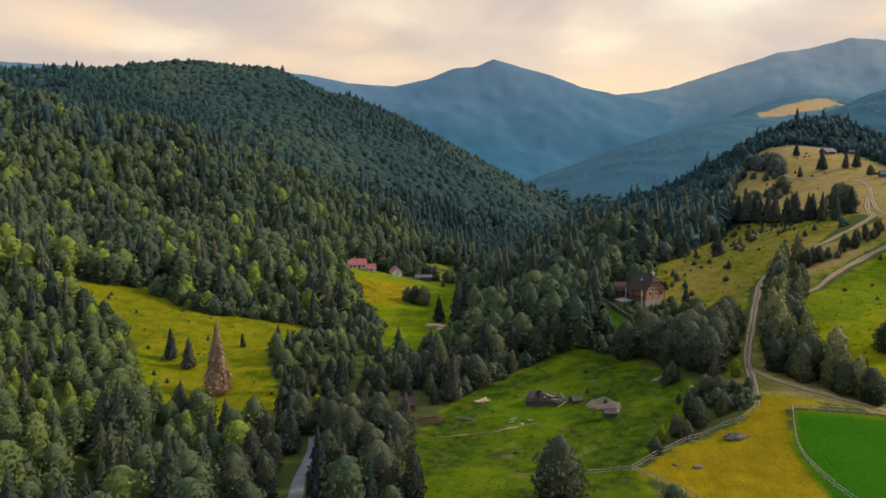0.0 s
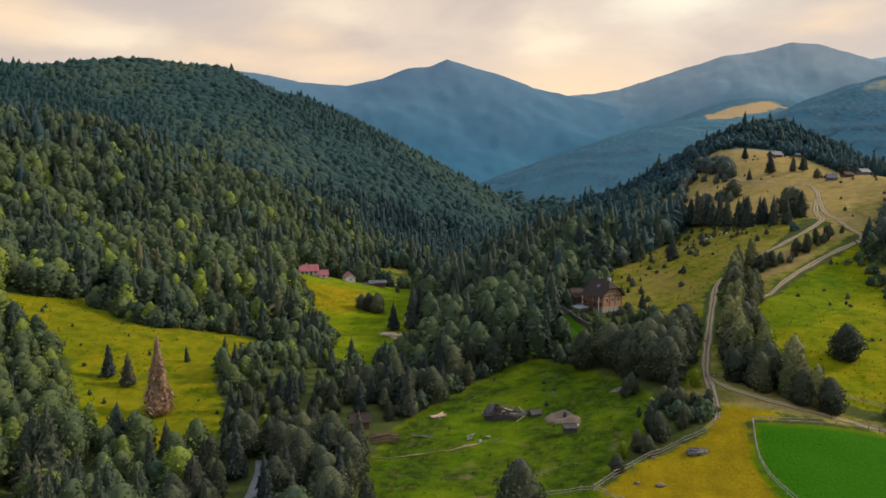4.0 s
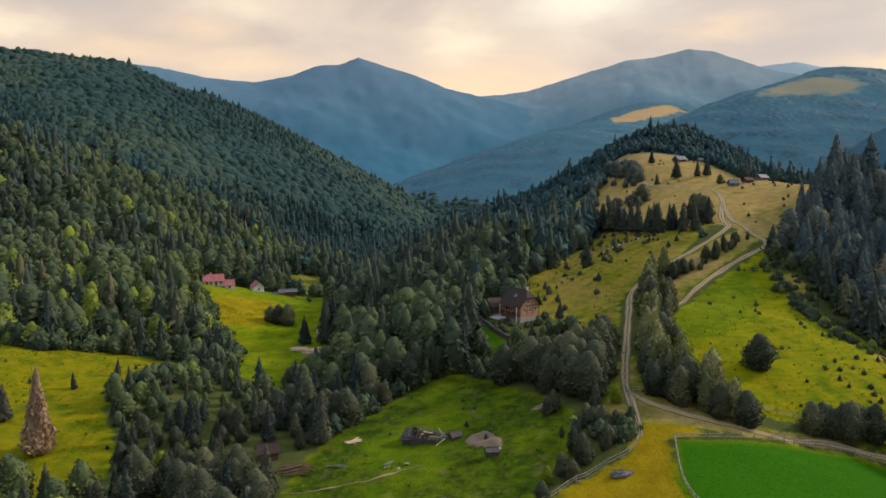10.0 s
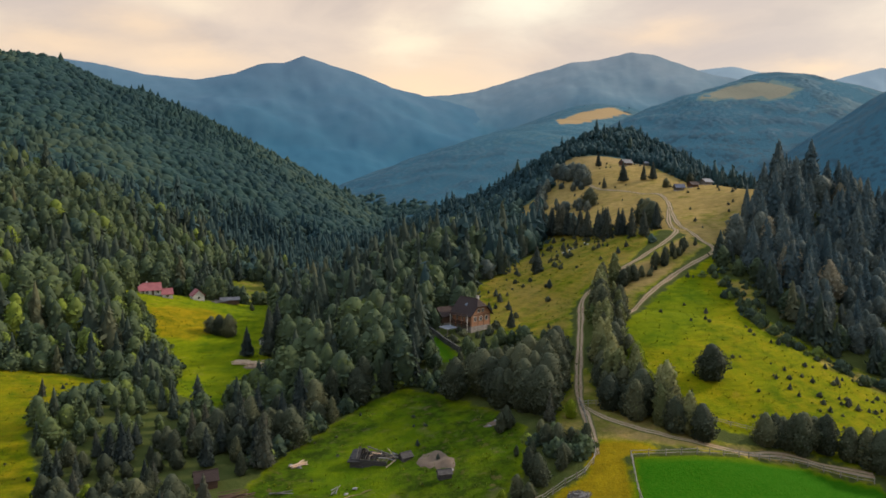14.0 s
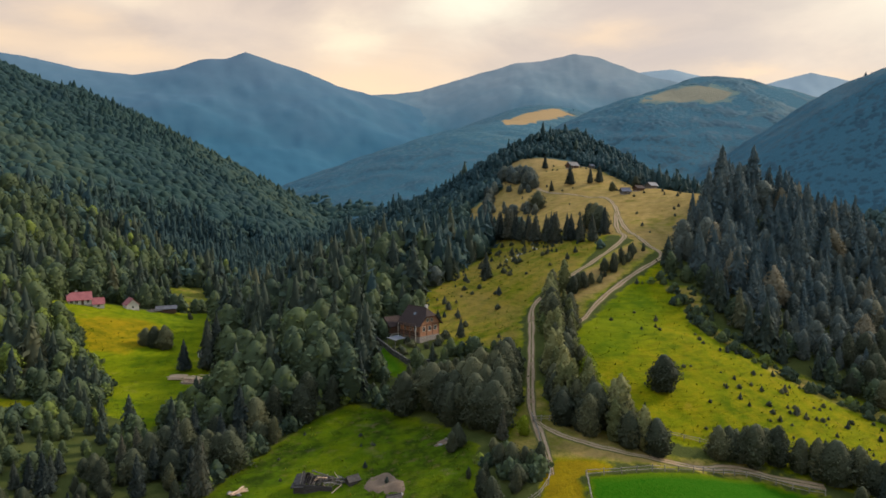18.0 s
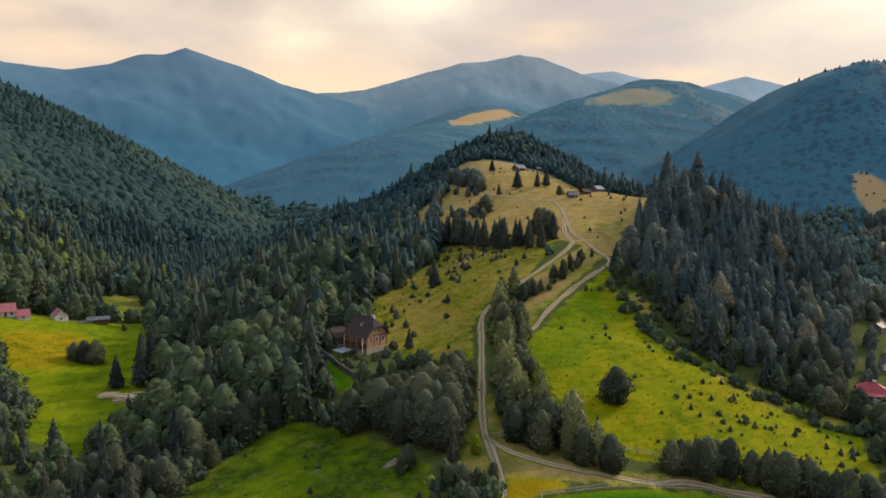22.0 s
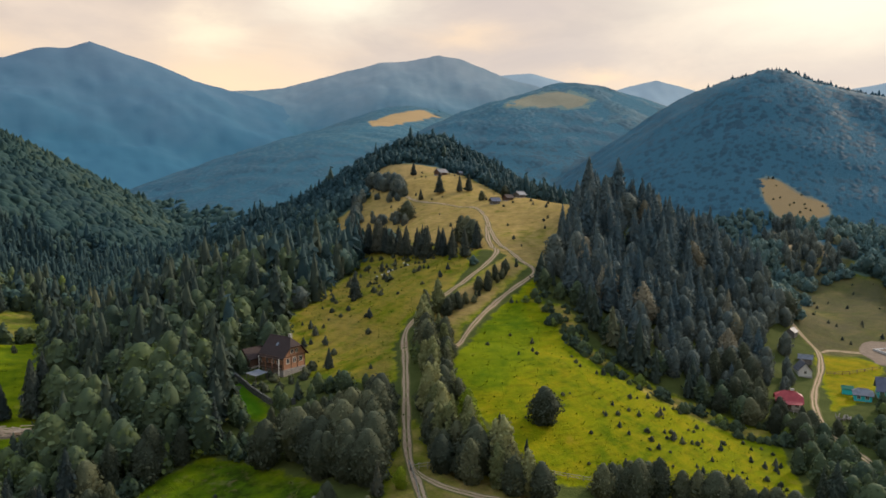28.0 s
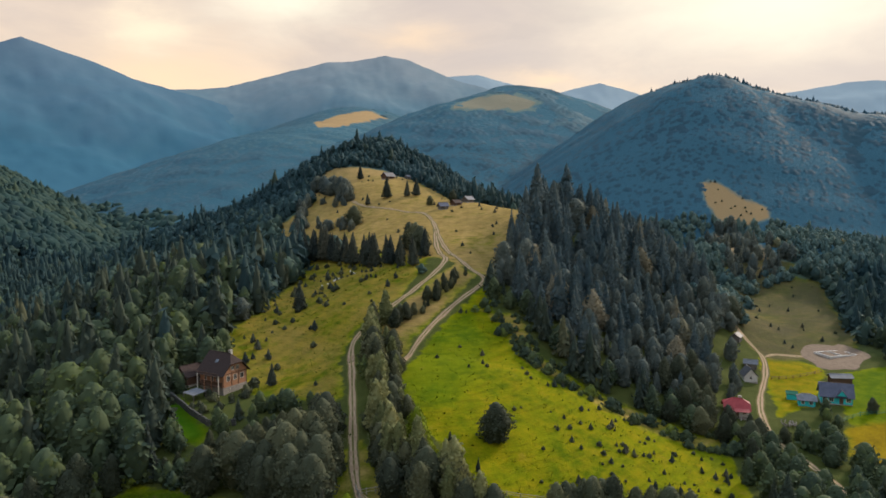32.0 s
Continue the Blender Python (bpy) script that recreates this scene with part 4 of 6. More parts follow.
def house(name, label, px, py, yaw, L, W, eave, ridge, walls, roofs, over=0.5, base=0.5, base_mat=None, hip=(0.0, 0.0), windows=(), door=None, chimney=None, sink=0.3, category="house", group="", roof_label=""):
    """A pitched-roof building; L runs along the ridge (x). hip: how far each end of the ridge is cut back."""
    root = stand(name, px, py, yaw, label, category, sink, group)
    a, b, t = L / 2, W / 2, 0.22
    if base:
        part("foundation", box(-a - 0.08, a + 0.08, -b - 0.08, b + 0.08, -1.2, base, 0.04), base_mat or STONE_WALL, root)
    part("wall", box(-a, a, -b, -b + t, base, eave, 0), walls, root)
    part("wall", box(-a, a, b - t, b, base, eave, 0), walls, root)
    for s, cut in ((-1, hip[0]), (1, hip[1])):
        zc = ridge - (ridge - eave) * (1.0 if cut > 0 else 0.0) * 0.55 if cut else ridge
        yc = b * (ridge - zc) / (ridge - eave)
        prof = [(-b + t, base), (b - t, base), (b - t, eave), (yc, zc), (-yc, zc), (-b + t, eave)] if cut else [(-b + t, base), (b - t, base), (b - t, eave), (0, ridge - 0.1), (-b + t, eave)]
        bm = bmesh.new()
        rows = [[bm.verts.new((x, y, z)) for y, z in prof] for x in (s * a, s * (a - t))]
        bm.faces.new(rows[0])
        bm.faces.new(rows[1][::-1])
        for i in range(len(prof)):
            j = (i + 1) % len(prof)
            bm.faces.new((rows[0][i], rows[1][i], rows[1][j], rows[0][j]))
        bmesh.ops.recalc_face_normals(bm, faces=bm.faces)
        part("wall", bm, walls, root)
    k = (ridge - eave) / b
    lo, oy = eave - over * k, b + over
    x0, x1 = -a - over, a + over
    r0, r1 = x0 + hip[0], x1 - hip[1]
    drop = 0.55 * (ridge - eave)
    y0 = drop / k

    def plane(s):
        pts = [(x0, s * oy, lo), (x1, s * oy, lo)]
        pts += [(x1, s * y0, ridge - drop), (r1, 0, ridge)] if hip[1] else [(x1, 0, ridge)]
        pts += [(r0, 0, ridge), (x0, s * y0, ridge - drop)] if hip[0] else [(x0, 0, ridge)]
        return pts if s < 0 else pts[::-1]

    lift = Vector((0, 0, 0.16))
    for s in (-1, 1):
        part("roof", slab([[Vector(q) + lift for q in plane(s)]], 0.16), roofs, root, roof_label)
    for s, cut, xe, re in ((-1, hip[0], x0, r0), (1, hip[1], x1, r1)):
        if cut:
            tri = [(xe, -y0, ridge - drop), (xe, y0, ridge - drop), (re, 0, ridge)]
            part("roof", slab([[Vector(q) + lift for q in (tri if s > 0 else tri[::-1])]], 0.16), roofs, root, roof_label)
    part("ridge_cap", beam((r0, 0, ridge + 0.17), (r1, 0, ridge + 0.17), 0.12), roofs, root)
    for w in windows:
        window(root, *w, L, W)
    if door:
        side, u, w, h = door
        flip = {"front": pose(u, -W / 2, base), "right": pose(L / 2, u, base, 0, 0, 90), "left": pose(-L / 2, -u, base, 0, 0, -90)}[side]
        bm = box(-w / 2, w / 2, -0.06, 0.03, 0, h, 0.01)
        bm.transform(flip)
        part("door", bm, DARK_TIMBER, root)
    if chimney:
        cx, cy, ch = chimney
        stack = part("chimney", box(cx - 0.4, cx + 0.4, cy - 0.4, cy + 0.4, ridge - 1.6, ridge + ch, 0.04), WHITE_WALL, root, "whitewashed chimney")
        part("chimney_cap", box(cx - 0.5, cx + 0.5, cy - 0.5, cy + 0.5, ridge + ch, ridge + ch + 0.12, 0.02), STONE_WALL, stack)
    return root


def stones(name, spots, size, rng, material, label, group):
    """Loose boulders, each a thing of its own."""
    made = None
    for sx, sy in spots:
        if made is None:
            v, f = ICO[2]
            made = mesh_object(name, v * (1 + rng.normal(0, 0.1, (len(v), 1))) * np.array([1, 0.8, 0.6]) * size, f, material)
            tagged(made, label, "stone", group)
            ob = made
        else:
            ob = copy_thing(made, Matrix.Identity(4))
        ob.matrix_world = pose(sx, sy, float(height(sx, sy)) + size * 0.2, 0, 0, rng.uniform(0, 360)) @ Matrix.Diagonal((*rng.uniform(0.7, 1.4, 3), 1))


def log_pile(name, px, py, yaw, n, length, r, label, rng, material=None, category="timber"):
    """Felled logs or boards thrown on a heap."""
    root = stand(name, px, py, yaw, label, category)
    for i in range(n):
        z = r + 0.22 * (i % 3) * 1.2 + rng.uniform(0, 0.15)
        x, y = rng.normal(0, length * 0.12), rng.normal(0, n * r * 0.55)
        a = rng.normal(0, 0.25)
        h = length * rng.uniform(0.35, 0.5)
        part("log", beam((x - h * math.cos(a), y - h * math.sin(a), z), (x + h * math.cos(a), y + h * math.sin(a), z + rng.normal(0, 0.15)), r * rng.uniform(0.7, 1.2)), material or GREY_TIMBER, root)
    return root


def rail_fence(name, line, label, gap=2.6, tall=1.25, rails=2, material=None):
    """Posts and rails along a line on the ground."""
    material = material or POLE_TIMBER
    root = stand(name, line[0][0], line[0][1], 0, label, "fence")
    o = root.matrix_world.translation
    c = smooth_line(line, gap)
    r = np.random.default_rng(len(c))
    z = height(c[:, 0], c[:, 1])
    tops = []
    for (cx, cy), cz in zip(c, z):
        p = Vector((cx, cy, cz)) - o
        lean = Vector((r.normal(0, 0.05), r.normal(0, 0.05), tall * r.uniform(0.9, 1.15)))
        part("post", beam(p - Vector((0, 0, 0.3)), p + lean, 0.11), material, root)
        tops.append(p)
    for p, q in zip(tops, tops[1:]):
        for i in range(rails):
            up = tall * (0.85 - 0.45 * i)
            part("rail", beam(p + Vector((0, 0, up + r.normal(0, 0.04))), q + Vector((0, 0, up + r.normal(0, 0.04))), 0.07), material, root)
    return root


# ---- the timber chalet and its garden ----
W1 = [("right", u, 3.7, 1.1, 1.35) for u in (-2.5, 0.0, 2.5)] + [("right", u, 0.6, 1.0, 1.0) for u in (-2.4, 2.2)] + [("right", u, 6.5, 0.9, 1.0) for u in (-0.9, 0.9)]
W1 += [("front", u, 3.7, 1.0, 1.3) for u in (-2.4, 0.2, 2.4)] + [("front", -2.0, 0.6, 1.0, 1.0)]
chalet = house("chalet", "large timber chalet with dark brown half-hipped roof on a stone base", 70.5, 245, -64, 9.0, 8.6, 6.2, 10.6, TIMBER, BROWN_ROOF, 0.9, 2.1, STONE_WALL, (0, 2.4), W1, None, (2.6, 0.4, 0.9), 0.8, roof_label="dark brown shingle roof")
part("skylight", slab([[(-0.6, -2.5, 8.37), (0.5, -2.5, 8.37), (0.5, -1.7, 9.19), (-0.6, -1.7, 9.19)]], 0.08), GLASS, chalet)
for i, z in enumerate((2.45, 5.2)):
    part("balcony", box(-4.2, 4.2, -5.7, -4.44, z, z + 0.18, 0.02), DARK_TIMBER, chalet)
    part("balcony_rail", box(-4.2, 4.2, -5.7, -5.6, z + 0.85, z + 1.0, 0.02), DARK_TIMBER, chalet)
    for u in np.linspace(-4.1, 4.1, 14):
        part("baluster", box(u - 0.05, u + 0.05, -5.68, -5.62, z + 0.18, z + 0.85, 0), DARK_TIMBER, chalet)
for u in (-4.1, -1.4, 1.4, 4.1):
    part("post", box(u - 0.1, u + 0.1, -5.75, -5.55, -1.4, 5.6, 0.02), TRIM if abs(u) > 2 else TIMBER, chalet)
for u in (-4.2, -1.25, 1.25, 4.2):
    part("corner_beam", box(4.505, 4.58, u - 0.12, u + 0.12, 2.1, 6.0, 0.02), DARK_TIMBER, chalet)
part("cross_beam", box(4.505, 4.57, -4.2, 4.2, 5.5, 5.72, 0.02), DARK_TIMBER, chalet)
# dark boards put the shade of the balcony front into the colour
part("cladding", box(-4.1, 4.1, -4.42, -4.305, 2.2, 3.5, 0.0), DARK_TIMBER, chalet, "boards darkened for the shaded front of the chalet")
house("annexe", "dark timber annexe behind the chalet", 63, 251, 23, 6.0, 5.0, 3.0, 5.4, DARK_TIMBER, BROWN_ROOF, 0.5, 0.5, windows=[("front", 0.8, 1.3, 1.0, 1.0)], category="shed")
pergola = stand("garden_shelter", 61, 239, 35, "pale plastic garden shelter beside a stone wall", "greenhouse")
part("roof", slab([[(-2.6, -1.8, 2.0), (2.6, -1.8, 2.0), (2.6, 1.8, 2.5), (-2.6, 1.8, 2.5)]], 0.06), METAL_SHEET, pergola)
for u in (-2.4, 2.4):
    for v in (-1.6, 1.6):
        part("post", box(u - 0.06, u + 0.06, v - 0.06, v + 0.06, -0.4, 2.0 + (v + 1.6) * 0.14, 0), GREY_TIMBER, pergola)
wall_line = smooth_line([(56, 244), (57, 234), (58.5, 226), (60.5, 220), (65, 217)], 1.1)
garden_wall = stand("garden_wall", 56, 244, 0, "dark dry stone garden wall below the chalet", "wall")
rw = np.random.default_rng(3)
o = garden_wall.matrix_world.translation
for course in range(3):
    for (ax, ay), (bx, by) in zip(wall_line, wall_line[1:]):
        m = Vector(((ax + bx) / 2, (ay + by) / 2, float(height((ax + bx) / 2, (ay + by) / 2)) + 0.05 + course * 0.52)) - o
        bm = box(-0.54, 0.54, -0.3, 0.3, -0.3 if course == 0 else 0, 0.5, 0.08)
        bm.transform(Matrix.Translation(m) @ pose(rw.normal(0, 0.04), rw.normal(0, 0.04), 0, 0, 0, math.degrees(math.atan2(by - ay, bx - ax)) + rw.normal(0, 4)))
        part("block", bm, DARK_STONE, garden_wall)
CLEAR += [(71, 245, 10), (63, 251, 6), (60, 238, 7), (70, 234, 8), (64, 230, 7), (77, 237, 7), (82, 248, 8), (60, 225, 5), (72, 226, 6), (92, 166, 6), (94, 175, 6), (90, 147, 5), (96, 147, 5), (81, 144, 6), (103, 148, 4), (97, 156, 6), (101, 161, 6), (228, 186, 8), (226, 195, 6), (223, 190, 7), (222, 181, 5), (240, 198, 7), (247, 204, 6), (-1, 256, 9), (6, 300, 6)]

# ---- the village in the side valley ----
red = house("red_roof_house", "small white house under a red hipped sheet roof", 194, 167, -48, 6.2, 5.4, 2.6, 4.9, WHITE_WALL, RED_ROOF, 0.6, 0.5, hip=(2.2, 2.2),
    windows=[("front", -1.9, 1.1, 0.9, 1.1), ("front", 1.9, 1.1, 0.9, 1.1), ("left", 0, 1.1, 0.9, 1.1)], door=("front", 0, 1.0, 2.0), chimney=(1.0, 0.4, 0.6), roof_label="red sheet roof")
part("porch_roof", slab([[(-1.5, -4.4, 2.2), (3.2, -4.4, 2.2), (3.2, -2.8, 2.8), (-1.5, -2.8, 2.8)]], 0.1), RED_ROOF, red, "red porch roof")
for u in (-1.3, 0.9, 3.0):
    part("porch_post", box(u - 0.08, u + 0.08, -4.25, -4.1, -0.4, 2.2, 0), WHITE_WALL, red)
house("white_cottage", "little white gabled cottage beside the lane", 226.5, 184, 50, 5.0, 4.2, 2.3, 4.6, WHITE_WALL, GREY_ROOF, 0.4, 0.3, windows=[("left", 0, 1.1, 0.8, 0.9), ("front", 0, 1.1, 0.8, 0.9)])
house("lane_shed", "weathered shed with a pale roof beside the lane", 237, 190, -60, 4.0, 3.0, 2.0, 3.0, GREY_TIMBER, METAL_SHEET, 0.4, 0.0, category="shed")
house("hill_shed", "old grey shed at the top of the lane", 252.5, 206, 20, 4.5, 3.2, 2.0, 3.2, GREY_TIMBER, GREY_ROOF, 0.4, 0.0, category="shed")
teal = house("turquoise_house", "turquoise boarded house under a slate blue roof", 230.5, 157.5, -55, 8.4, 6.4, 2.9, 5.9, TEAL_WALL, SLATE_ROOF, 0.6, 0.5,
    windows=[("front", u, 1.2, 1.1, 1.3) for u in (-3.2, -1.5, 3.1)] + [("left", 0, 1.2, 1.0, 1.2)], door=("front", 1.2, 1.1, 2.1), roof_label="slate blue sheet roof")
part("gable", slab([[(-0.1, -4.0, 3.1), (2.5, -4.0, 3.1), (1.2, -4.0, 4.7)]], 0.15), TEAL_WALL, teal)
part("gable_roof", slab([[(-0.4, -4.2, 2.9), (1.2, -4.2, 4.9), (1.2, -1.2, 4.9), (-0.4, -2.9, 3.2)], [(1.2, -4.2, 4.9), (2.8, -4.2, 2.9), (2.8, -2.9, 3.2), (1.2, -1.2, 4.9)]], 0.1), SLATE_ROOF, teal)
house("turquoise_summer_kitchen", "small turquoise outbuilding with a pale hipped roof", 221.5, 161.5, -55, 4.6, 3.6, 2.3, 3.6, TEAL_WALL, METAL_SHEET, 0.5, 0.3, hip=(1.5, 1.5), windows=[("front", -1.1, 1.0, 0.8, 0.9), ("front", 1.1, 1.0, 0.8, 0.9)], category="outbuilding")
house("green_shed", "little green roofed shed beside the turquoise house", 223, 167, -55, 2.8, 2.2, 2.0, 2.6, TEAL_WALL, GREEN_PAINT, 0.3, 0.0, category="shed")
shelter = house("long_shed", "long dark shed with a pale sheet roof", 250, 166, -40, 6.4, 3.2, 2.4, 3.2, DARK_TIMBER, METAL_SHEET, 0.5, 0.0, category="shed")
site = stand("building_plot", 282, 184, -20, "bare levelled plot with pale concrete footings", "foundation")
for ax, bx, ay, by in ((-6, 6, -4, -3.6), (-6, 6, 3.6, 4), (-6, -5.6, -3.6, 3.6), (5.6, 6, -3.6, 3.6), (-0.2, 0.2, -3.6, 3.6)):
    part("footing", box(ax, bx, ay, by, -0.8, 0.5, 0.02), WHITE_WALL, site)


def patch(name, px, py, rx, ry, turn, material, label, rng, lift=0.1):
    """A ragged patch of other ground lying on the slope."""
    n, m = 40, 6
    ca, sa = math.cos(radians(turn)), math.sin(radians(turn))
    rag = 1 + 0.10 * np.sin(np.arange(n) * 0.471 + rng.uniform(0, 6)) + 0.07 * np.sin(np.arange(n) * 0.942 + rng.uniform(0, 6)) + rng.normal(0, 0.025, n)
    v, f = [(px, py)], []
    for r in range(1, m + 1):
        for i in range(n):
            a = 6.28319 * i / n
            u, w = math.cos(a) * rx * rag[i] * r / m, math.sin(a) * ry * rag[i] * r / m
            v.append((px + ca * u - sa * w, py + sa * u + ca * w))
    xy = np.array(v)
    z = height(xy[:, 0], xy[:, 1]) + lift
    z[-n:] -= lift * 2.2
    f = [(0, 1 + i, 1 + (i + 1) % n) for i in range(n)]
    for r in range(m - 1):
        for i in range(n):
            a, b = 1 + r * n + i, 1 + r * n + (i + 1) % n
            f.append((a, a + n, b + n, b))
    ob = mesh_object(name, np.c_[xy, z], f, material, True)
    return tagged(ob, label, "ground", kind="structure")


rp = np.random.default_rng(21)
patch("earth_plot", 279, 183, 20, 12, 29, BARE, "bare graded earth of a building plot", rp)
patch("earth_patch", 37.5, 163, 3.5, 5.6, 20, BARE, "bare brown earth in the meadow", rp)
patch("earth_patch_small", 53, 172, 2.4, 1.5, 20, BARE, "bare brown earth in the meadow", rp)
patch("yard_earth", 1.5, 261, 4.6, 2.6, -20, BARE, "bare earth of a timber yard", rp)
CLEAR += [(194, 167, 9), (188, 160, 8), (184, 164, 7), (196, 157, 7), (206, 150, 6), (230, 186, 6), (237, 190, 5), (256, 203, 5), (233, 157, 11), (221, 160, 7), (256, 165, 8), (283, 186, 20), (205, 168, 5), (212, 158, 6), (225, 150, 8), (245, 160, 7), (266, 180, 9), (272, 172, 9), (262, 186, 7), (262, 172, 8), (252, 170, 6), (246, 168, 6), (257, 178, 6)]
rail_fence("lane_fence", [(235, 181), (242, 177.5), (248, 176), (255, 174.7)], "dark plank fence across the yellow field", 2.6, 1.2, 2, DARK_TIMBER)
rail_fence("garden_fence", [(213, 148), (224, 147), (236, 140)], "green garden fence below the turquoise house", 2.6, 1.2, 2, GREEN_PAINT)
log_pile("woodpile", 203, 156, 40, 14, 5.0, 0.14, "stack of sawn boards beside the lane", rp)

# ---- the farm across the valley ----
house("farm_house", "long white farmhouse with a faded red roof", -42.5, 350, 12, 8.5, 6.0, 2.6, 5.2, WHITE_WALL, PINK_ROOF, 0.5, 0.4, hip=(1.8, 0), windows=[("front", u, 1.1, 1.0, 1.1) for u in (-3, -1.2, 3.0)], door=("front", 1.0, 1.0, 2.0), chimney=(-1, 0.5, 0.6), sink=0.6, roof_label="faded red roof")
house("farm_annexe", "white side building with a faded red roof", -35.5, 349.5, 12, 4.2, 4.2, 2.3, 4.4, WHITE_WALL, PINK_ROOF, 0.4, 0.3, windows=[("front", 0, 1.0, 0.9, 1.0)], sink=0.6, category="outbuilding")
house("farm_cottage", "small pale cottage with a faded red roof", -24, 361, -70, 5.5, 5.0, 2.6, 5.0, WHITE_WALL, PINK_ROOF, 0.4, 0.3, windows=[("right", 0, 1.0, 0.9, 1.0)], sink=0.4)
house("farm_shed", "open dark farm shed with a grey roof", -10, 366, 5, 8.0, 4.0, 2.2, 3.2, DARK_TIMBER, GREY_ROOF, 0.5, 0.0, category="shed")
log_pile("timber_heap", -15, 362, 10, 12, 6.0, 0.16, "heap of poles beside the farm sheds", rp)
CLEAR += [(-45, 350, 11), (-36, 349, 8), (-24, 361, 8), (-10, 366, 9), (-34, 342, 8)]

# ---- the timber yard by the stream ----
for i, (ox, oy, a) in enumerate(((-4, 267, -12), (1, 263, -25), (4, 260, -15))):
    log_pile("sawn_timber", ox, oy, a, 16, (5.0, 6.5, 5.5)[i], 0.17, "stack of pale sawn planks in a yard", rp, PALE_TIMBER)
house("yard_shed", "low pale roofed shed by the timber yard", 6, 288, 40, 5.0, 4.0, 2.0, 3.2, WHITE_WALL, METAL_SHEET, 0.4, 0.0, category="shed")
CLEAR += [(0, 264, 9), (5, 258, 6), (6, 288, 5)]

# ---- the ruined barn in the meadow ----
ruin = stand("ruined_barn", 25.5, 171, -28, "collapsed grey timber barn with broken roof", "ruin", 0.2)
ruin.matrix_world = ruin.matrix_world @ Matrix.Diagonal((0.88, 1.05, 1.45, 1))
part("wall", box(-5.0, 4.2, -2.3, -2.0, -0.3, 1.1, 0.02), RUIN_TIMBER, ruin)
part("wall", box(-5.0, 3.0, 2.0, 2.3, -0.3, 1.3, 0.02), RUIN_TIMBER, ruin)
part("wall", box(-5.2, -4.9, -2.0, 2.0, -0.3, 1.3, 0.02), RUIN_TIMBER, ruin)
part("roof", slab([[(-5.6, -2.7, 0.7), (-2.6, -2.6, 0.8), (-2.9, 0.1, 2.2), (-5.2, 0.0, 1.9)]], 0.14), RUIN_TIMBER, ruin)
part("roof", slab([[(-5.2, 0.05, 1.95), (-2.2, 0.2, 2.3), (-1.6, 2.7, 1.0), (-5.4, 2.6, 0.7)]], 0.14), RUIN_TIMBER, ruin)
rr = np.random.default_rng(4)
for i in range(46):
    ax, ay, az = rr.uniform(-2.0, 6.0), rr.uniform(-2.6, 2.6), rr.uniform(0.1, 1.5)
    a, l = rr.uniform(0, 3.14), rr.uniform(0.6, 1.7)
    part("board", beam((ax - math.cos(a) * l, ay - math.sin(a) * l, max(0.05, az + rr.normal(0, 0.4))), (ax + math.cos(a) * l, ay + math.sin(a) * l, max(0.05, az + rr.normal(0, 0.4))), rr.uniform(0.07, 0.13), 4), RUIN_TIMBER if i % 3 else PALE_TIMBER if i % 2 else STONES, ruin)
for i in range(15):
    u = -3.4 + i * 0.55
    lean = rr.normal(0, 0.35)
    part("rafter", beam((u, -2.3, 1.2), (u + lean, rr.normal(0, 0.15), 2.5 - 0.08 * i + rr.normal(0, 0.15)), 0.09, 4), RUIN_TIMBER if i % 2 else GREY_TIMBER, ruin)
    if i % 3 != 1:
        part("rafter", beam((u, 2.2, 1.0), (u + lean, 0.1, 2.4 - 0.08 * i), 0.09, 4), RUIN_TIMBER, ruin)
part("ridge_pole", beam((-1.5, 0.1, 2.55), (5.0, 0.0, 1.5), 0.11, 5), GREY_TIMBER, ruin)
house("tumbledown_hut", "small dark hut beside the ruined barn", 32, 168, 20, 2.4, 1.8, 1.0, 1.7, RUIN_TIMBER, RUIN_TIMBER, 0.25, 0.0, category="hut")
house("stone_hut", "little broken hut at the edge of bare earth", 37, 154.5, 0, 2.6, 1.8, 1.1, 1.7, RUIN_TIMBER, RUIN_TIMBER, 0.2, 0.0, category="hut")
stones("boulder", [(38.5, 156), (39.2, 156.6), (9, 176), (10, 175.2), (8.2, 176.8), (20, 160), (18, 158.5), (52, 171), (54, 173)], 0.5, rr, STONES, "pale boulder lying in the meadow", "boulders in the meadow")
log_pile("fallen_planks", 10, 176, 30, 9, 4.0, 0.12, "pale fallen planks lying in the grass", rr, PALE_TIMBER)
log_pile("fallen_poles", 16, 160, 60, 5, 3.0, 0.08, "thin bleached poles lying in the grass", rr, STONES)
house("stream_hut", "small dark timber hut under the trees", -9, 171, 10, 4.2, 3.4, 2.0, 3.4, DARK_TIMBER, BROWN_ROOF, 0.4, 0.0, category="hut")
log_pile("brushwood_heap", -3, 163.5, 12, 26, 6.0, 0.09, "long heap of brushwood beside the hut", rr, DARK_TIMBER)
log_pile("felled_trunk", 6, 163, 4, 2, 6.0, 0.14, "bare felled trunk lying in the grass", rr, GREY_TIMBER)
CLEAR += [(-9, 171, 6), (-8, 164, 6), (-50, 219, 8), (-42, 229, 8), (-37, 240, 7)]

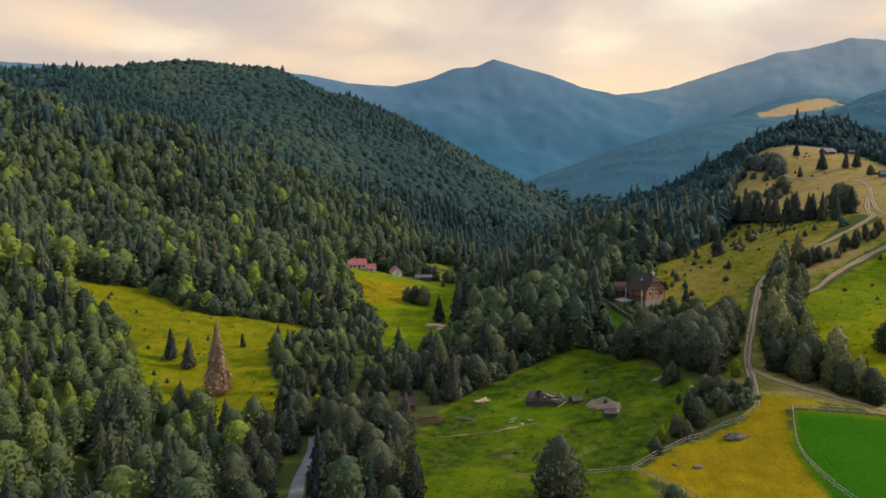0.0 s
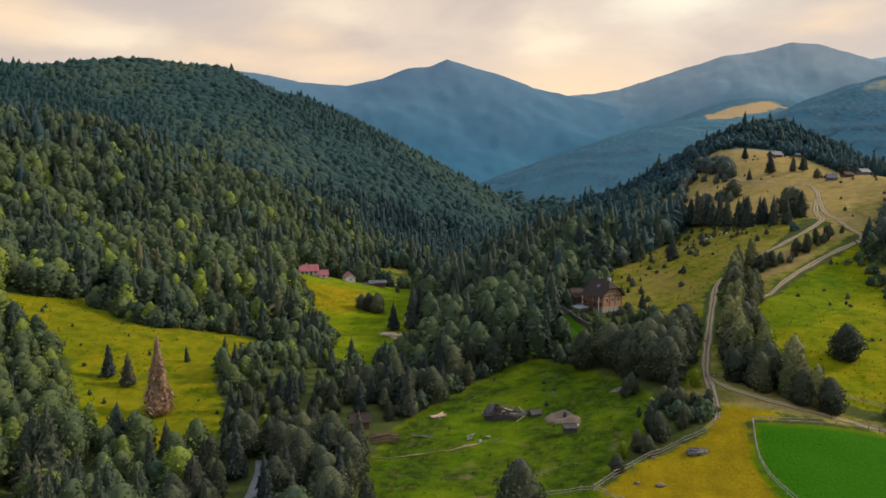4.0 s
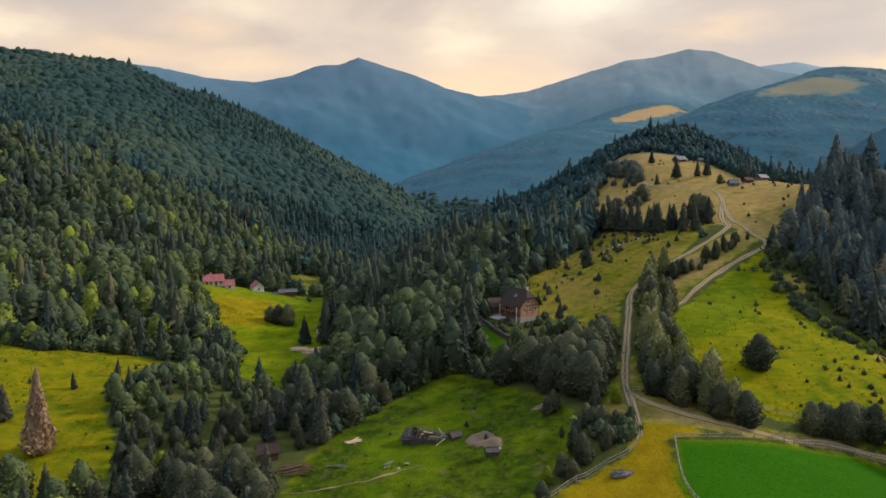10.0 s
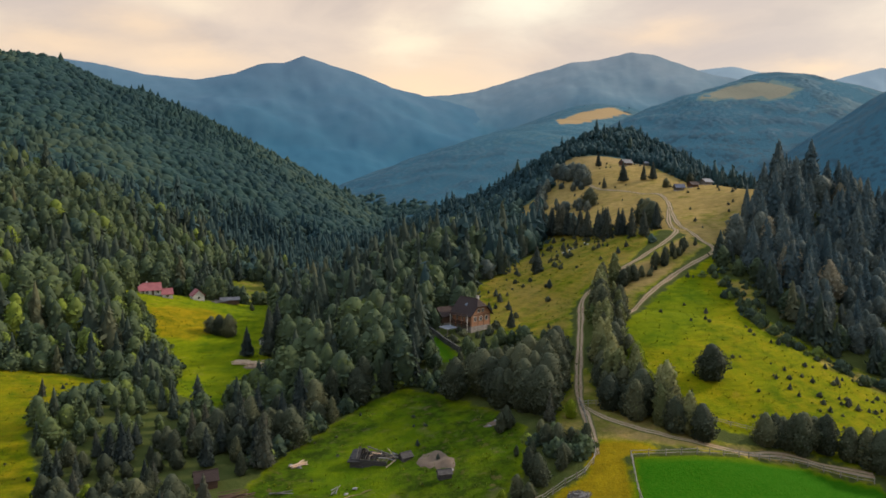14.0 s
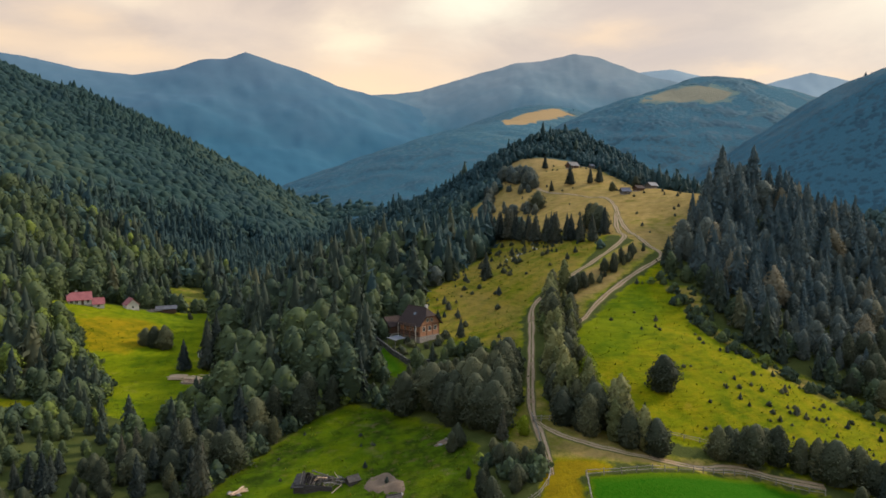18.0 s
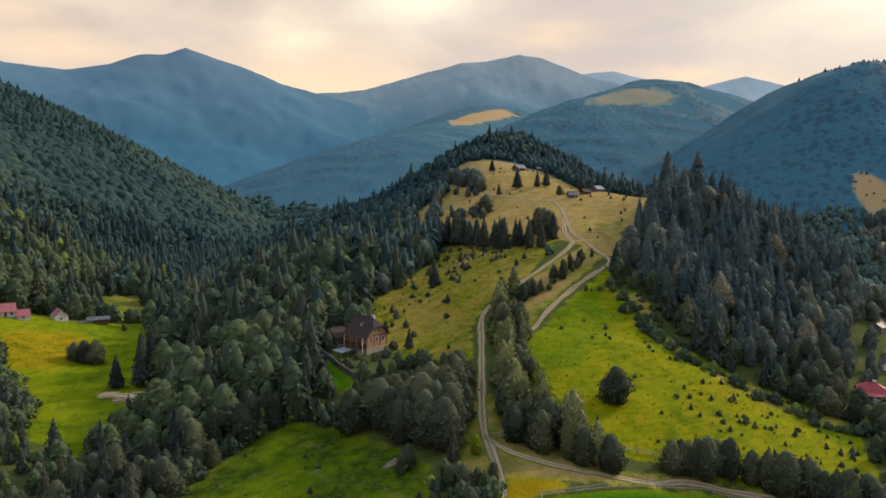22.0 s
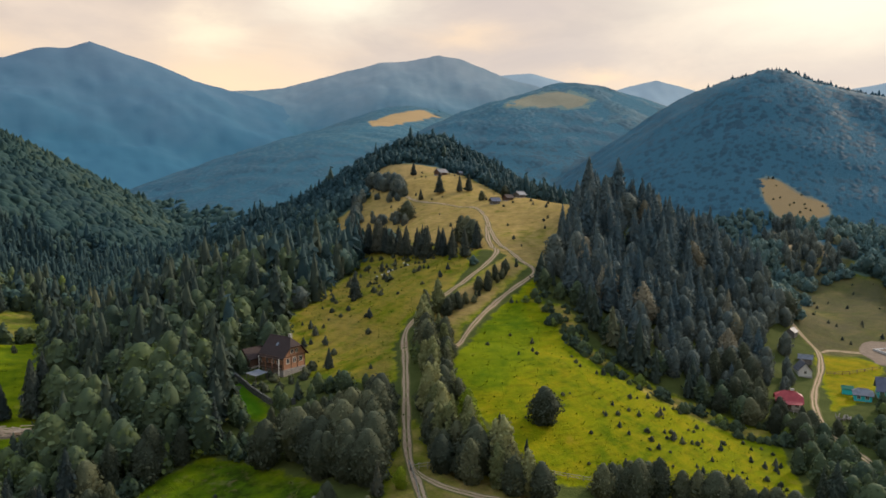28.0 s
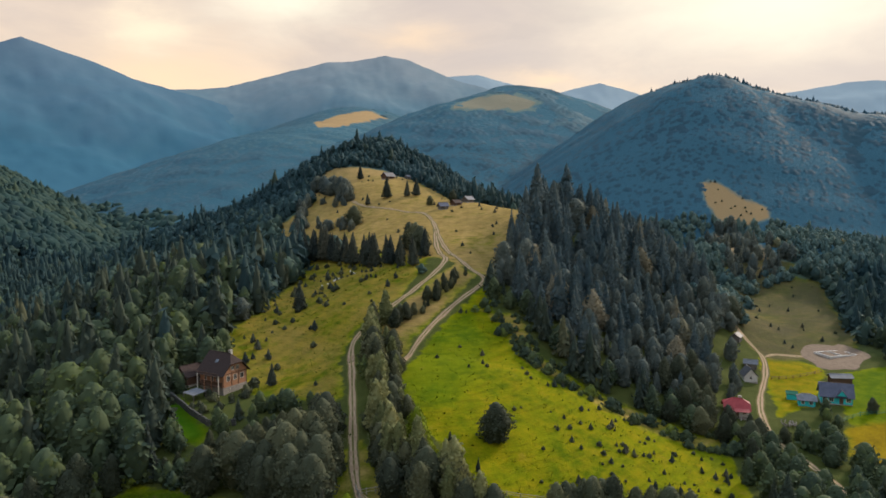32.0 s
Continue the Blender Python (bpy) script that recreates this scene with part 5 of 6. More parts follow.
# ---- hay heap and fences of the fields ----
heap_c = (57.5, 136.5)
hv, hf = ICO[2]
heap = stand("brush_heap", *heap_c, 10, "flat oval heap of dead branches in the yellow field", "heap")
mound = mesh_object("mound", hv * (1 + rr.normal(0, 0.1, (len(hv), 1))) * np.array([2.5, 1.7, 0.45]), hf, RUBBLE)
mound.parent = heap
for i in range(64):
    a, q = rr.uniform(0, 6.283), math.sqrt(rr.uniform(0.1, 1.0))
    hx, hy, turn, l = math.cos(a) * q * 2.4, math.sin(a) * q * 1.6, a + 1.57 + rr.normal(0, 0.5), rr.uniform(0.4, 0.9)
    z = 0.12 + 0.42 * math.sqrt(1 - 0.95 * q * q)
    part("branch", beam((hx - math.cos(turn) * l, hy - math.sin(turn) * l * 0.7, z - 0.08), (hx + math.cos(turn) * l, hy + math.sin(turn) * l * 0.7, z + rr.uniform(0, 0.16)), rr.uniform(0.05, 0.09), 4), (GREY_TIMBER, RUIN_TIMBER, POLE_TIMBER)[i % 3], heap)
for hx, hy, hs in ((46.5, 126.5, 0.45), (43, 128.5, 0.3)):
    small = mesh_object("earth_mound", hv * (1 + rr.normal(0, 0.12, (len(hv), 1))) * np.array([1.6, 1.2, 0.8]) * hs * 1.3, hf, BARE)
    small.matrix_world = pose(hx, hy, float(height(hx, hy)) + 0.05)
    tagged(small, "small brown earth mound in the yellow field", "mound")
rail_fence("field_fence", [(34.8, 127.8), (42, 133), (51, 138.3), (61, 141.5), (65.5, 146), (67.5, 153), (71, 162), (74, 171)], "long grey pole fence round the yellow field", 2.4, 1.3, 3)
rail_fence("corner_fence", [(34.8, 127.8), (38, 123), (41.5, 118), (44, 111)], "grey post and rail fence at the corner of the yellow field", 2.2, 1.2, 2)
rail_fence("lower_meadow_fence", [(34.8, 127.8), (30, 128), (24, 127)], "sagging pole fence in the rough meadow", 2.2, 1.1, 2)
rail_fence("paddock_fence", [(69, 112), (66.5, 121), (66.5, 130), (71.5, 143)], "grey post and rail fence beside the green field", 2.2, 1.3, 2)
rail_fence("roadside_fence", [(71.5, 143), (79, 142.7), (86, 142.7), (96, 143), (109, 142.6), (122, 135)], "post and rail fence between track and green field", 2.6, 1.3, 2)
rail_fence("meadow_fence", [(98, 157.5), (103, 155), (109, 152)], "low pole fence at the foot of the meadow", 2.6, 1.1, 2)
rail_fence("gate_fence", [(73, 168.5), (76.5, 167.5), (79.5, 166)], "short pole fence with a gate across the track", 1.6, 1.4, 2)
rail_fence("lower_fence", [(137, 136), (146, 132), (156, 131)], "pole fence along the bottom of the meadow", 2.8, 1.2, 2)

# ---- huts on the hill ----
house("hill_barn", "long wooden barn with a pale sheet roof on the hilltop", 250, 466, 20, 8.5, 4.6, 2.3, 4.4, DARK_TIMBER, GREY_ROOF, 0.7, 0.3, windows=[("front", -2.4, 1.0, 0.9, 0.8)], door=("front", 1.2, 1.4, 1.9))
house("hill_hut", "square wooden hut with a grey roof on the hill", 218, 353, -10, 4.3, 3.7, 2.0, 3.5, GREY_TIMBER, SLATE_ROOF, 0.6, 0.3, windows=[("front", 1.0, 0.9, 0.8, 0.8)])
house("hill_cabin", "low wooden cabin with a brown roof", 229, 357, 15, 5.2, 3.4, 1.8, 3.1, DARK_TIMBER, BROWN_ROOF, 0.6, 0.3)
house("hill_cabin", "wooden cabin with a pale sheet roof", 242, 364, 15, 5.4, 3.8, 1.9, 3.4, GREY_TIMBER, METAL_SHEET, 0.6, 0.3)
house("hill_store", "little pale store beside the hilltop barn", 263, 462, 0, 3.0, 3.0, 2.0, 3.0, GREY_TIMBER, METAL_SHEET, 0.3, 0.0, category="shed")
CLEAR += [(250, 466, 12), (218, 353, 9), (229, 356, 9), (242, 364, 9), (262, 462, 6)]
# boulder shapes stand in for white spots of unknown kind
stones("pale_boulder", [(133 + rr.normal(0, 5), 302 + rr.normal(0, 2.5)) for _ in range(12)], 0.5, rr, WHITE_WALL, "small white lump of unclear kind on the hillside pasture", "pale boulders on the pasture")

# ---- trees that stand alone ----
rt = np.random.default_rng(8)
ALONE = [(BROAD_THINGS[1], 109, 171, 0.98, "round dark broadleaf tree alone on the meadow"), (BROAD_THINGS[0], 19, 116, 1.28, "tall round broadleaf tree at the foot of the meadow"),
    (BROAD_THINGS[3], 52, 142.5, 0.66, "grey green tree beside the pole fence"), (BROAD_THINGS[2], 47, 141, 0.5, "small tree beside the pole fence"), (GOLD_THING, 43.5, 138.5, 0.5, "bright yellow green bush below the fence"),
    (GOLD_THING, -29, 161, 0.95, "bright yellow tree among dark trees"), (BROWN_THING, -58, 180, 1.2, ""), (SPRUCE_THINGS[1], -77, 199, 0.72, "dark spruce on the meadow slope"), (SPRUCE_THINGS[2], -70.5, 195, 0.72, "dark spruce on the meadow slope"),
    (SPRUCE_THINGS[0], -53, 226, 0.42, "small spruce in the meadow"), (SPRUCE_THINGS[3], -61, 215, 0.36, "small spruce in the meadow"),
    (BROAD_THINGS[3], -12, 300, 0.85, "dark round tree in the valley meadow"), (BROAD_THINGS[0], -8, 299, 0.95, "dark round tree in the valley meadow"), (BROAD_THINGS[1], -15, 302, 0.7, "dark round tree in the valley meadow"),
    (SPRUCE_THINGS[2], -1.5, 274, 0.85, "dark spruce by the timber yard"), (SPRUCE_THINGS[1], 6, 272, 1.35, "tall dark spruce by the timber yard"), (SPRUCE_THINGS[2], 9, 277, 1.4, "tall dark spruce by the timber yard"),
    (SPRUCE_THINGS[2], 109, 282, 0.85, "dark spruce on the dry slope"), (SPRUCE_THINGS[2], 81, 236, 0.52, "dark spruce beside the chalet"), (SPRUCE_THINGS[1], 94, 165, 0.36, "young dark spruce by the hedge"), (SPRUCE_THINGS[3], 98, 173, 0.3, "young dark spruce on the meadow"), (SPRUCE_THINGS[0], 99, 164, 0.24, "young dark spruce on the meadow"),
    (SPRUCE_THINGS[2], 241, 489, 0.8, "dark spruce on the hilltop pasture"), (SPRUCE_THINGS[2], 216, 408, 1.0, "dark spruce on the hilltop pasture"), (SPRUCE_THINGS[1], 226, 402, 0.75, "dark spruce on the hilltop pasture"),
    (SPRUCE_THINGS[2], 231, 400, 0.85, "dark spruce on the hilltop pasture"), (SPRUCE_THINGS[2], 204, 409, 0.55, "dark spruce on the hilltop pasture"), (BROAD_THINGS[1], 183, 385, 1.15, "round dark tree on the hill pasture"),
    (BROAD_THINGS[3], 222, 372, 0.6, "bushy tree beside the hill huts"), (BROAD_THINGS[0], 240, 376, 0.7, "bushy tree beside the hill huts"),
    (SPRUCE_THINGS[3], 161, 282, 0.9, "dark tree by the fork of the tracks"), (BROAD_THINGS[1], 163, 288, 1.25, "dark tree by the fork of the tracks"), (BROAD_THINGS[0], 165, 295, 1.3, "dark tree by the fork of the tracks"), (BROAD_THINGS[3], 166, 301, 1.2, "dark tree by the fork of the tracks"), (BROAD_THINGS[2], 169, 306, 1.1, "dark tree by the fork of the tracks"),
    (BROAD_THINGS[1], 266, 217, 1.15, "big dark green round tree beside the lane"), (GOLD_THING, 92, 177, 1.15, "yellow green bush in the hedge"), (GOLD_THING, 89.5, 171, 1.2, "yellow green bush in the hedge"), (GOLD_THING, 91.5, 164, 0.9, "yellow green bush in the hedge"), (BROAD_THINGS[3], 229, 146, 0.5, "round tree beside the garden fence"),
    (BROAD_THINGS[2], 20, 345, 0.4, "small tree on the lawn"), (BROAD_THINGS[3], 0, 352, 0.35, "small tree on the lawn"), (BROAD_THINGS[2], 66, 151, 0.45, "bush by the track"), (GOLD_THING, 68, 163, 0.6, "yellow green bush by the track")]
for thing, ax, ay, s, label in ALONE:
    plant(thing, ax, ay, s, rt, label=label)
for i, (ax, ay, s) in enumerate(((170, 171, 0.7), (173, 164, 0.8), (176, 158, 0.85), (178, 165, 0.95), (184, 176, 1.1), (187, 172, 0.75), (180, 172, 1.05), (176, 171, 0.95), (183, 162, 0.75), (187, 158, 0.6), (184, 153, 0.75), (178, 152, 0.85), (172, 148, 0.7), (190, 150, 0.5), (180, 181, 1.15), (187, 182, 1.1), (192, 178, 1.0), (196, 184, 1.1))):
    plant(BROAD_THINGS[i % 5], ax, ay, s, rt, "trees round the red roofed house", "grey green bushy tree near the red roofed house")
for i in range(30):
    f = i / 29
    plant(SPRUCE_THINGS[i % 4], 148 + rt.normal(0, 1.3), 380 - 106 * f + rt.normal(0, 0.8), rt.uniform(0.8, 1.2) * (1.15 - 0.25 * f), rt, "row of spruces on the pasture", "dark spruce in a row above the pasture")
for kind, cx, cy, s in ((1, 64.5, 170, 1.05), (0, 62, 174, 0.95), (1, 68, 176, 1.15), (3, 60, 181, 0.9), (0, 71, 182, 1.1), (1, 65, 186, 1.2), (0, 76, 190, 1.1), (1, 63, 178, 1.1), (0, 67, 181, 1.1), (3, 72, 187, 1.1), (0, 61, 186, 1.05), (3, 55, 168, 0.6), (2, 53, 166.5, 0.55), (0, 60.5, 152, 0.6), (3, 58.5, 154, 0.55),
        (2, 62.5, 151, 0.5), (4, 57.5, 144.5, 0.6), (4, 65.5, 150, 0.5), (4, 52, 154, 0.3)):
    plant(BROAD_THINGS[kind], cx, cy, s * (1.12 if s > 0.8 else 0.9), rt, "trees beside the cart track", "grey green bushy tree beside the cart track")
for hedge, gap, lo, hi, words in (([(79.5, 170), (80, 163), (82.5, 157), (86.5, 153), (93, 149.5)], 2.1, 0.65, 1.0, "bushy dark tree beside the forked track"), ([(83, 173), (84, 167), (86, 161), (89, 157)], 2.4, 0.85, 1.3, "bushy dark tree beside the forked track"),
        ([(107, 148.6), (112, 147.8), (117, 146), (125, 140.5), (132, 133), (138, 125)], 1.3, 0.55, 1.0, "dark tree in the hedge along the field"), ([(212, 498), (214, 488), (211, 468), (208, 450), (206, 438)], 2.6, 0.75, 1.25, "dark tree in a band across the hilltop pasture"), ([(196, 452), (203, 446), (200, 433)], 5.0, 0.4, 0.7, "small dark tree on the hilltop pasture"), ([(160, 408), (166, 418), (172, 432), (180, 446), (190, 462)], 2.6, 0.4, 1.0, "dark tree at the ragged edge of the hilltop pasture"), ([(90, 292), (104, 312), (118, 328), (134, 350)], 2.4, 0.35, 0.85, "bushy tree at the edge of the dry slope"),
        ([(168, 425), (176, 415), (172, 400), (182, 396), (178, 380)], 4.5, 0.4, 0.75, "scattered dark tree on the hilltop pasture")):
    spots = smooth_line(hedge, gap)
    if "dry slope" in words or "pasture" in words:
        spots = np.repeat(spots, 2, axis=0) + rt.normal(0, 1.6, (2 * len(spots), 2))
        wood("pasture_trees", np.stack([spots[:, 0], spots[:, 1], rt.uniform(lo, hi, len(spots)), rt.integers(0, 12, len(spots)), rt.uniform(0, 0.6, len(spots))], -1), NEAR_BROAD, HAZE_LEAF, words.replace("tree ", "trees "), "trees")
        continue
    for cx, cy in spots:
        slim = "forked" in words and rt.uniform() < 0.4
        plant(PALE_THING if slim else BROAD_THINGS[rt.integers(5)], cx + rt.normal(0, 0.8), cy + rt.normal(0, 0.8), rt.uniform(lo, hi) * (1.2 if slim else 1.0), rt, "hedge trees", "slender pale olive tree beside the forked track" if slim else words)

for k2, (hedge, gap, kinds, lo, hi, words) in enumerate((
        ([(84, 178), (93, 196), (102, 214), (109, 230), (117, 240)], 2.7, (4, 2, 4, 3), 0.5, 1.35, "slender grey green tree in the hedge between the tracks"),
        ([(87, 176), (96, 194), (104, 208), (112, 224)], 3.4, (2, 4, 3), 0.4, 0.95, "bushy grey green tree in the hedge between the tracks"),
        ([(121, 236.5), (137, 242), (152, 249), (161, 255)], 1.9, (3, 4, 2, 0), 0.22, 0.68, "low dark tree in the hedge between the tracks"))):
    for cx, cy in smooth_line(hedge, gap):
        pale = k2 < 2 and rt.uniform() < 0.5
        plant(PALE_THING if pale else BROAD_THINGS[kinds[rt.integers(len(kinds))]], cx + rt.normal(0, 1.1), cy + rt.normal(0, 1.1), rt.uniform(lo, hi), rt, "pale trees of the hedge" if pale else "hedge between the tracks", "" if pale else words)

for cx, cy, s in ((86, 182, 1.0), (90, 188, 1.15), (93, 195, 1.2), (97, 203, 1.05), (101, 211, 1.2), (105, 219, 0.95), (109, 229, 0.9), (82, 172, 1.1), (86, 167, 1.4), (88.5, 161, 1.15)):
    plant(PALE_THING, cx, cy, s, rt, "pale trees of the hedge")
for cx, cy, s in ((175, 221, 1.6), (183, 212, 1.45), (184, 242, 1.6), (233, 236, 1.6), (197, 190, 1.2), (237, 265, 1.5)):
    plant(BEIGE_THING, cx, cy, s, rt, "beige trees of the knoll")

# ---- bushes and young spruces in the grass ----
def scatter_bushes(x0, x1, y0, y1, n, ring, lean, lo, hi, group):
    made = 0
    for _ in range(4000):
        if made >= n:
            return
        bx, by = rt.uniform(x0, x1), rt.uniform(y0, y1)
        if inside(bx, by, ring) < 1.0 or rt.uniform() > lean(bx, by) or min(from_line(bx, by, l) for l, _ in ROADS.values()) < 2.6:
            continue
        young = rt.uniform() < 0.45
        plant((YOUNG_THINGS if young else BUSH_THINGS)[rt.integers(2)], bx, by, rt.uniform(lo, hi) * (0.72 if young else 0.48), rt, group)
        made += 1


for bx, by in ((65, 240), (62, 234), (66, 236), (70, 236), (74, 237), (77, 240), (58, 233), (60, 230), (64, 229), (68, 231), (73, 232), (56, 238), (79, 243)):
    plant(BUSH_THINGS[rt.integers(3)], bx + rt.normal(0, 0.6), by + rt.normal(0, 0.6), rt.uniform(0.6, 1.5), rt, "garden shrubs of the chalet", "dark garden shrub below the chalet")
scatter_bushes(95, 170, 125, 235, 125, MEADOWS["right_meadow"][0], lambda a, b: np.clip((a - 112) / 30, 0.04, 1) * np.clip((200 - b) / 40, 0.15, 1), 0.5, 1.3, "bushes on the meadow")
scatter_bushes(75, 168, 205, 366, 120, MEADOWS["tan_slope"][0], lambda a, b: np.clip((b - 225) / 60, 0.15, 1), 0.6, 2.2, "bushes on the dry slope")
scatter_bushes(0, 62, 125, 205, 12, MEADOWS["ruin_meadow"][0], lambda a, b: np.clip((b - 150) / 30, 0.1, 1), 0.5, 1.1, "bushes in the rough meadow")
scatter_bushes(160, 270, 270, 520, 45, MEADOWS["top_meadow"][0], lambda a, b: 1.0, 0.6, 1.4, "bushes on the hilltop pasture")
scatter_bushes(-140, -30, 155, 265, 24, MEADOWS["left_meadow"][0], lambda a, b: 1.0, 0.5, 1.2, "bushes in the slope meadow")
scatter_bushes(250, 380, 180, 255, 24, MEADOWS["olive_meadow"][0], lambda a, b: 1.0, 0.6, 1.4, "bushes on the far pasture")
scatter_bushes(420, 470, 312, 372, 16, MEADOWS["clearing"][0], lambda a, b: 1.0, 0.9, 1.6, "bushes in the clearing")
bx, by = rt.uniform(328, 425, 220), rt.uniform(248, 338, 220)
keep = inside(bx, by, MEADOWS["scrub_pasture"][0]) > -2
bx, by = bx[keep], by[keep]
wood("pasture_trees", np.stack([bx, by, rt.uniform(0.4, 1.05, len(bx)), rt.integers(0, 12, len(bx)), rt.uniform(0, 0.7, len(bx))], -1), MID_BROAD_FINE + MID_SPRUCE_FINE, HAZE_LEAF, "dark trees scattered over the scrubby pasture", "trees")
scatter_bushes(335, 430, 255, 338, 30, MEADOWS["scrub_pasture"][0], lambda a, b: 1.0, 0.8, 2.0, "bushes on the scrubby pasture")
def scrub(line, gap, wide, lo, hi, label, material=LEAF_WOOD):
    """A belt of shrubs too many to count along the edge of a wood."""
    c = np.repeat(smooth_line(line, gap), 2, axis=0)
    c = c + rt.normal(0, wide, c.shape)
    n = len(c)
    wood("scrub_belt", np.stack([c[:, 0], c[:, 1], rt.uniform(lo, hi, n), rt.integers(0, 12, n), np.clip(rt.normal(0.35, 0.25, n), 0, 1)], -1), [b[0] for b in BUSHES], material, label, "scrub")


scrub([(160, 230), (152, 205), (156, 190), (164, 177), (176, 158)], 4.0, 2.6, 0.4, 1.1, "grey green scrub on the verge of the wooded knoll")
scrub([(153, 230), (147, 205), (150, 189), (158, 175), (169, 158), (176, 148)], 2.2, 2.2, 0.6, 1.7, "grey green scrub at the foot of the wooded knoll")
scrub([(2, 179), (9, 190), (27, 208), (39, 211), (48, 205)], 2.0, 1.3, 0.9, 2.4, "grey green scrub along the rough meadow")
scrub([(-108, 270), (-84, 246), (-61, 255), (-31, 247), (-35, 226), (-46, 212)], 2.0, 2.4, 1.0, 3.0, "grey green scrub along the slope meadow")
scrub([(-24, 255), (-34, 288), (-44, 322)], 2.6, 1.4, 1.0, 2.4, "grey green scrub along the valley meadow")
scrub([(262, 220), (280, 234), (300, 246), (330, 262), (350, 280)], 3.0, 5.0, 1.2, 3.2, "grey green scrub along the dry pasture", FOOT_LEAF)
scrub([(322, 262), (345, 266), (365, 259), (378, 250)], 3.0, 6.0, 0.8, 2.4, "grey green scrub at the head of the dry pasture", FOOT_LEAF)
scrub([(57, 158), (60, 153), (63, 149)], 1.6, 1.5, 0.8, 1.8, "low scrub below the pole fence")
# ---- woods ----
# Zones of the wood: x, y, radius, share of spruce, size.
ZONES = [(232, 262, 72, 0.84, 1.36), (25, 225, 45, 0.2, 1.2), (0, 180, 40, 0.18, 0.85), (-30, 150, 40, 0.3, 0.8), (95, 318, 35, 0.45, 1.3),
         (-110, 170, 55, 0.12, 0.62), (-105, 300, 45, 0.15, 1.45), (-60, 263, 14, 0.1, 0.5), (-36, 258, 13, 0.1, 0.5), (-85, 252, 9, 0.1, 0.4), (190, 185, 30, 0.10, 0.85), (22, 290, 50, 0.35, 1.35), (92, 365, 58, 0.55, 1.35), (-140, 330, 90, 0.2, 1.1), (20, 385, 45, 0.4, 1.25), (-20, 440, 55, 0.25, 1.0),
         (310, 600, 130, 0.12, 0.95), (160, 500, 90, 0.12, 0.95), (210, 150, 45, 0.0, 0.55), (178, 145, 34, 0.0, 0.6), (68, 195, 20, 0.0, 1.05), (55, 209, 13, 0.0, 0.5), (97, 180, 24, 0.0, 0.75), (88, 160, 16, 0.0, 0.8), (120, 142, 26, 0.0, 0.5), (135, 246, 38, 0.0, 0.5), (60, 175, 12, 0.0, 0.7), (57, 156, 14, 0.0, 0.32), (46, 135, 20, 0.0, 0.42), (52, 112, 24, 0.0, 0.3), (70, 235, 18, 0.0, 0.6), (76, 214, 18, 0.0, 0.5), (235, 215, 25, 0.1, 0.85), (-8, 236, 18, 0.1, 0.45), (-30, 214, 28, 0.22, 0.44), (-30, 184, 26, 0.25, 0.5), (4, 254, 12, 0.1, 0.45), (6, 396, 26, 0.3, 0.4), (-30, 300, 18, 0.2, 0.6), (235, 545, 150, 0.1, 0.85), (150, 480, 60, 0.12, 0.95)]
rng = np.random.default_rng(11)
xa, ya = spread(rng, -430, 640, 60, 640, 5.0)
xb, yb = spread(rng, 340, 800, 60, 640, 4.4)
beyond = lambda u, w: (u > 350) & (np.hypot(u, w) > 455)
x, y = np.concatenate([xa[~beyond(xa, ya)], xb[beyond(xb, yb)]]), np.concatenate([ya[~beyond(xa, ya)], yb[beyond(xb, yb)]])
near = (np.hypot(x, y) < 640) & woodland(x, y)
x, y = x[near], y[near]
h = height(x, y)
stand_of = np.clip((0.65 * lumps(x, y, 30, 1.0) + 0.35 * lumps(x, y, 11, 2.5) - 0.5) * 4 + 0.5, 0, 1)
share = 0.10 + 0.72 * stand_of + np.clip((h - 80) / 160, 0, 0.3)
share = np.where(beyond(x, y), 0.14, np.where((x < -60) & (y > 330), 0.3 * share, share))
bulk = np.where(x > 330, 0.85, np.where((x < -25) & (y > 230), 1.32, 0.98))
for zx, zy, zr, zs, zb in ZONES:
    w = np.clip(1.6 - np.hypot(x - zx, y - zy) / zr * 1.3, 0, 1)
    share, bulk = share + (zs - share) * w, bulk + (zb - bulk) * w
few = np.clip((bulk - 0.95) / 0.75, 0, 1) * 0.62
keep = rng.uniform(0, 1, len(x)) > few
x, y, h, share, bulk = x[keep], y[keep], h[keep], share[keep], bulk[keep]
is_spruce = rng.uniform(0, 1, len(x)) < share
size = bulk * np.where(is_spruce, 1.02 + rng.normal(0, 0.22, len(x)).clip(-0.5, 0.6), rng.uniform(0.7, 1.3, len(x)))
tint = np.clip(0.02 + 0.48 * lumps(x, y, 27, 3.0) + 0.25 * lumps(x, y, 8, 5.0) + rng.normal(0, 0.10, len(x)), 0, 1)
bright = np.where(x < -20, 0.05, np.where(is_spruce, 0.03, 0.005)) + 0.22 * np.clip(1.3 - np.hypot(x + 95, y - 275) / 60, 0, 1) + 0.15 * np.clip(1.3 - np.hypot(x + 130, y - 190) / 60, 0, 1)
# lighter tint low on this slope: sunlight put into the leaf colour
tint = np.where((x < -40) & (y < 440) & (h < 120), tint + 0.07, tint)
tint = np.where(rng.uniform(0, 1, len(x)) < bright, 0.97, tint)
which = rng.integers(0, 12, len(x))
tint = np.where((x > 130) & (tint < 0.9), tint * 0.8, tint)
P = np.stack([x, y, size, which, tint], -1)
single = (x > -40) & (x < 128) & (y > 118) & (y < 262) & (np.hypot(x - 40, y - 60) < 150)
order = np.argsort(np.hypot(x - 60, y - 60) + np.where(single, 0, 1e6))
taken = np.zeros(len(x), bool)
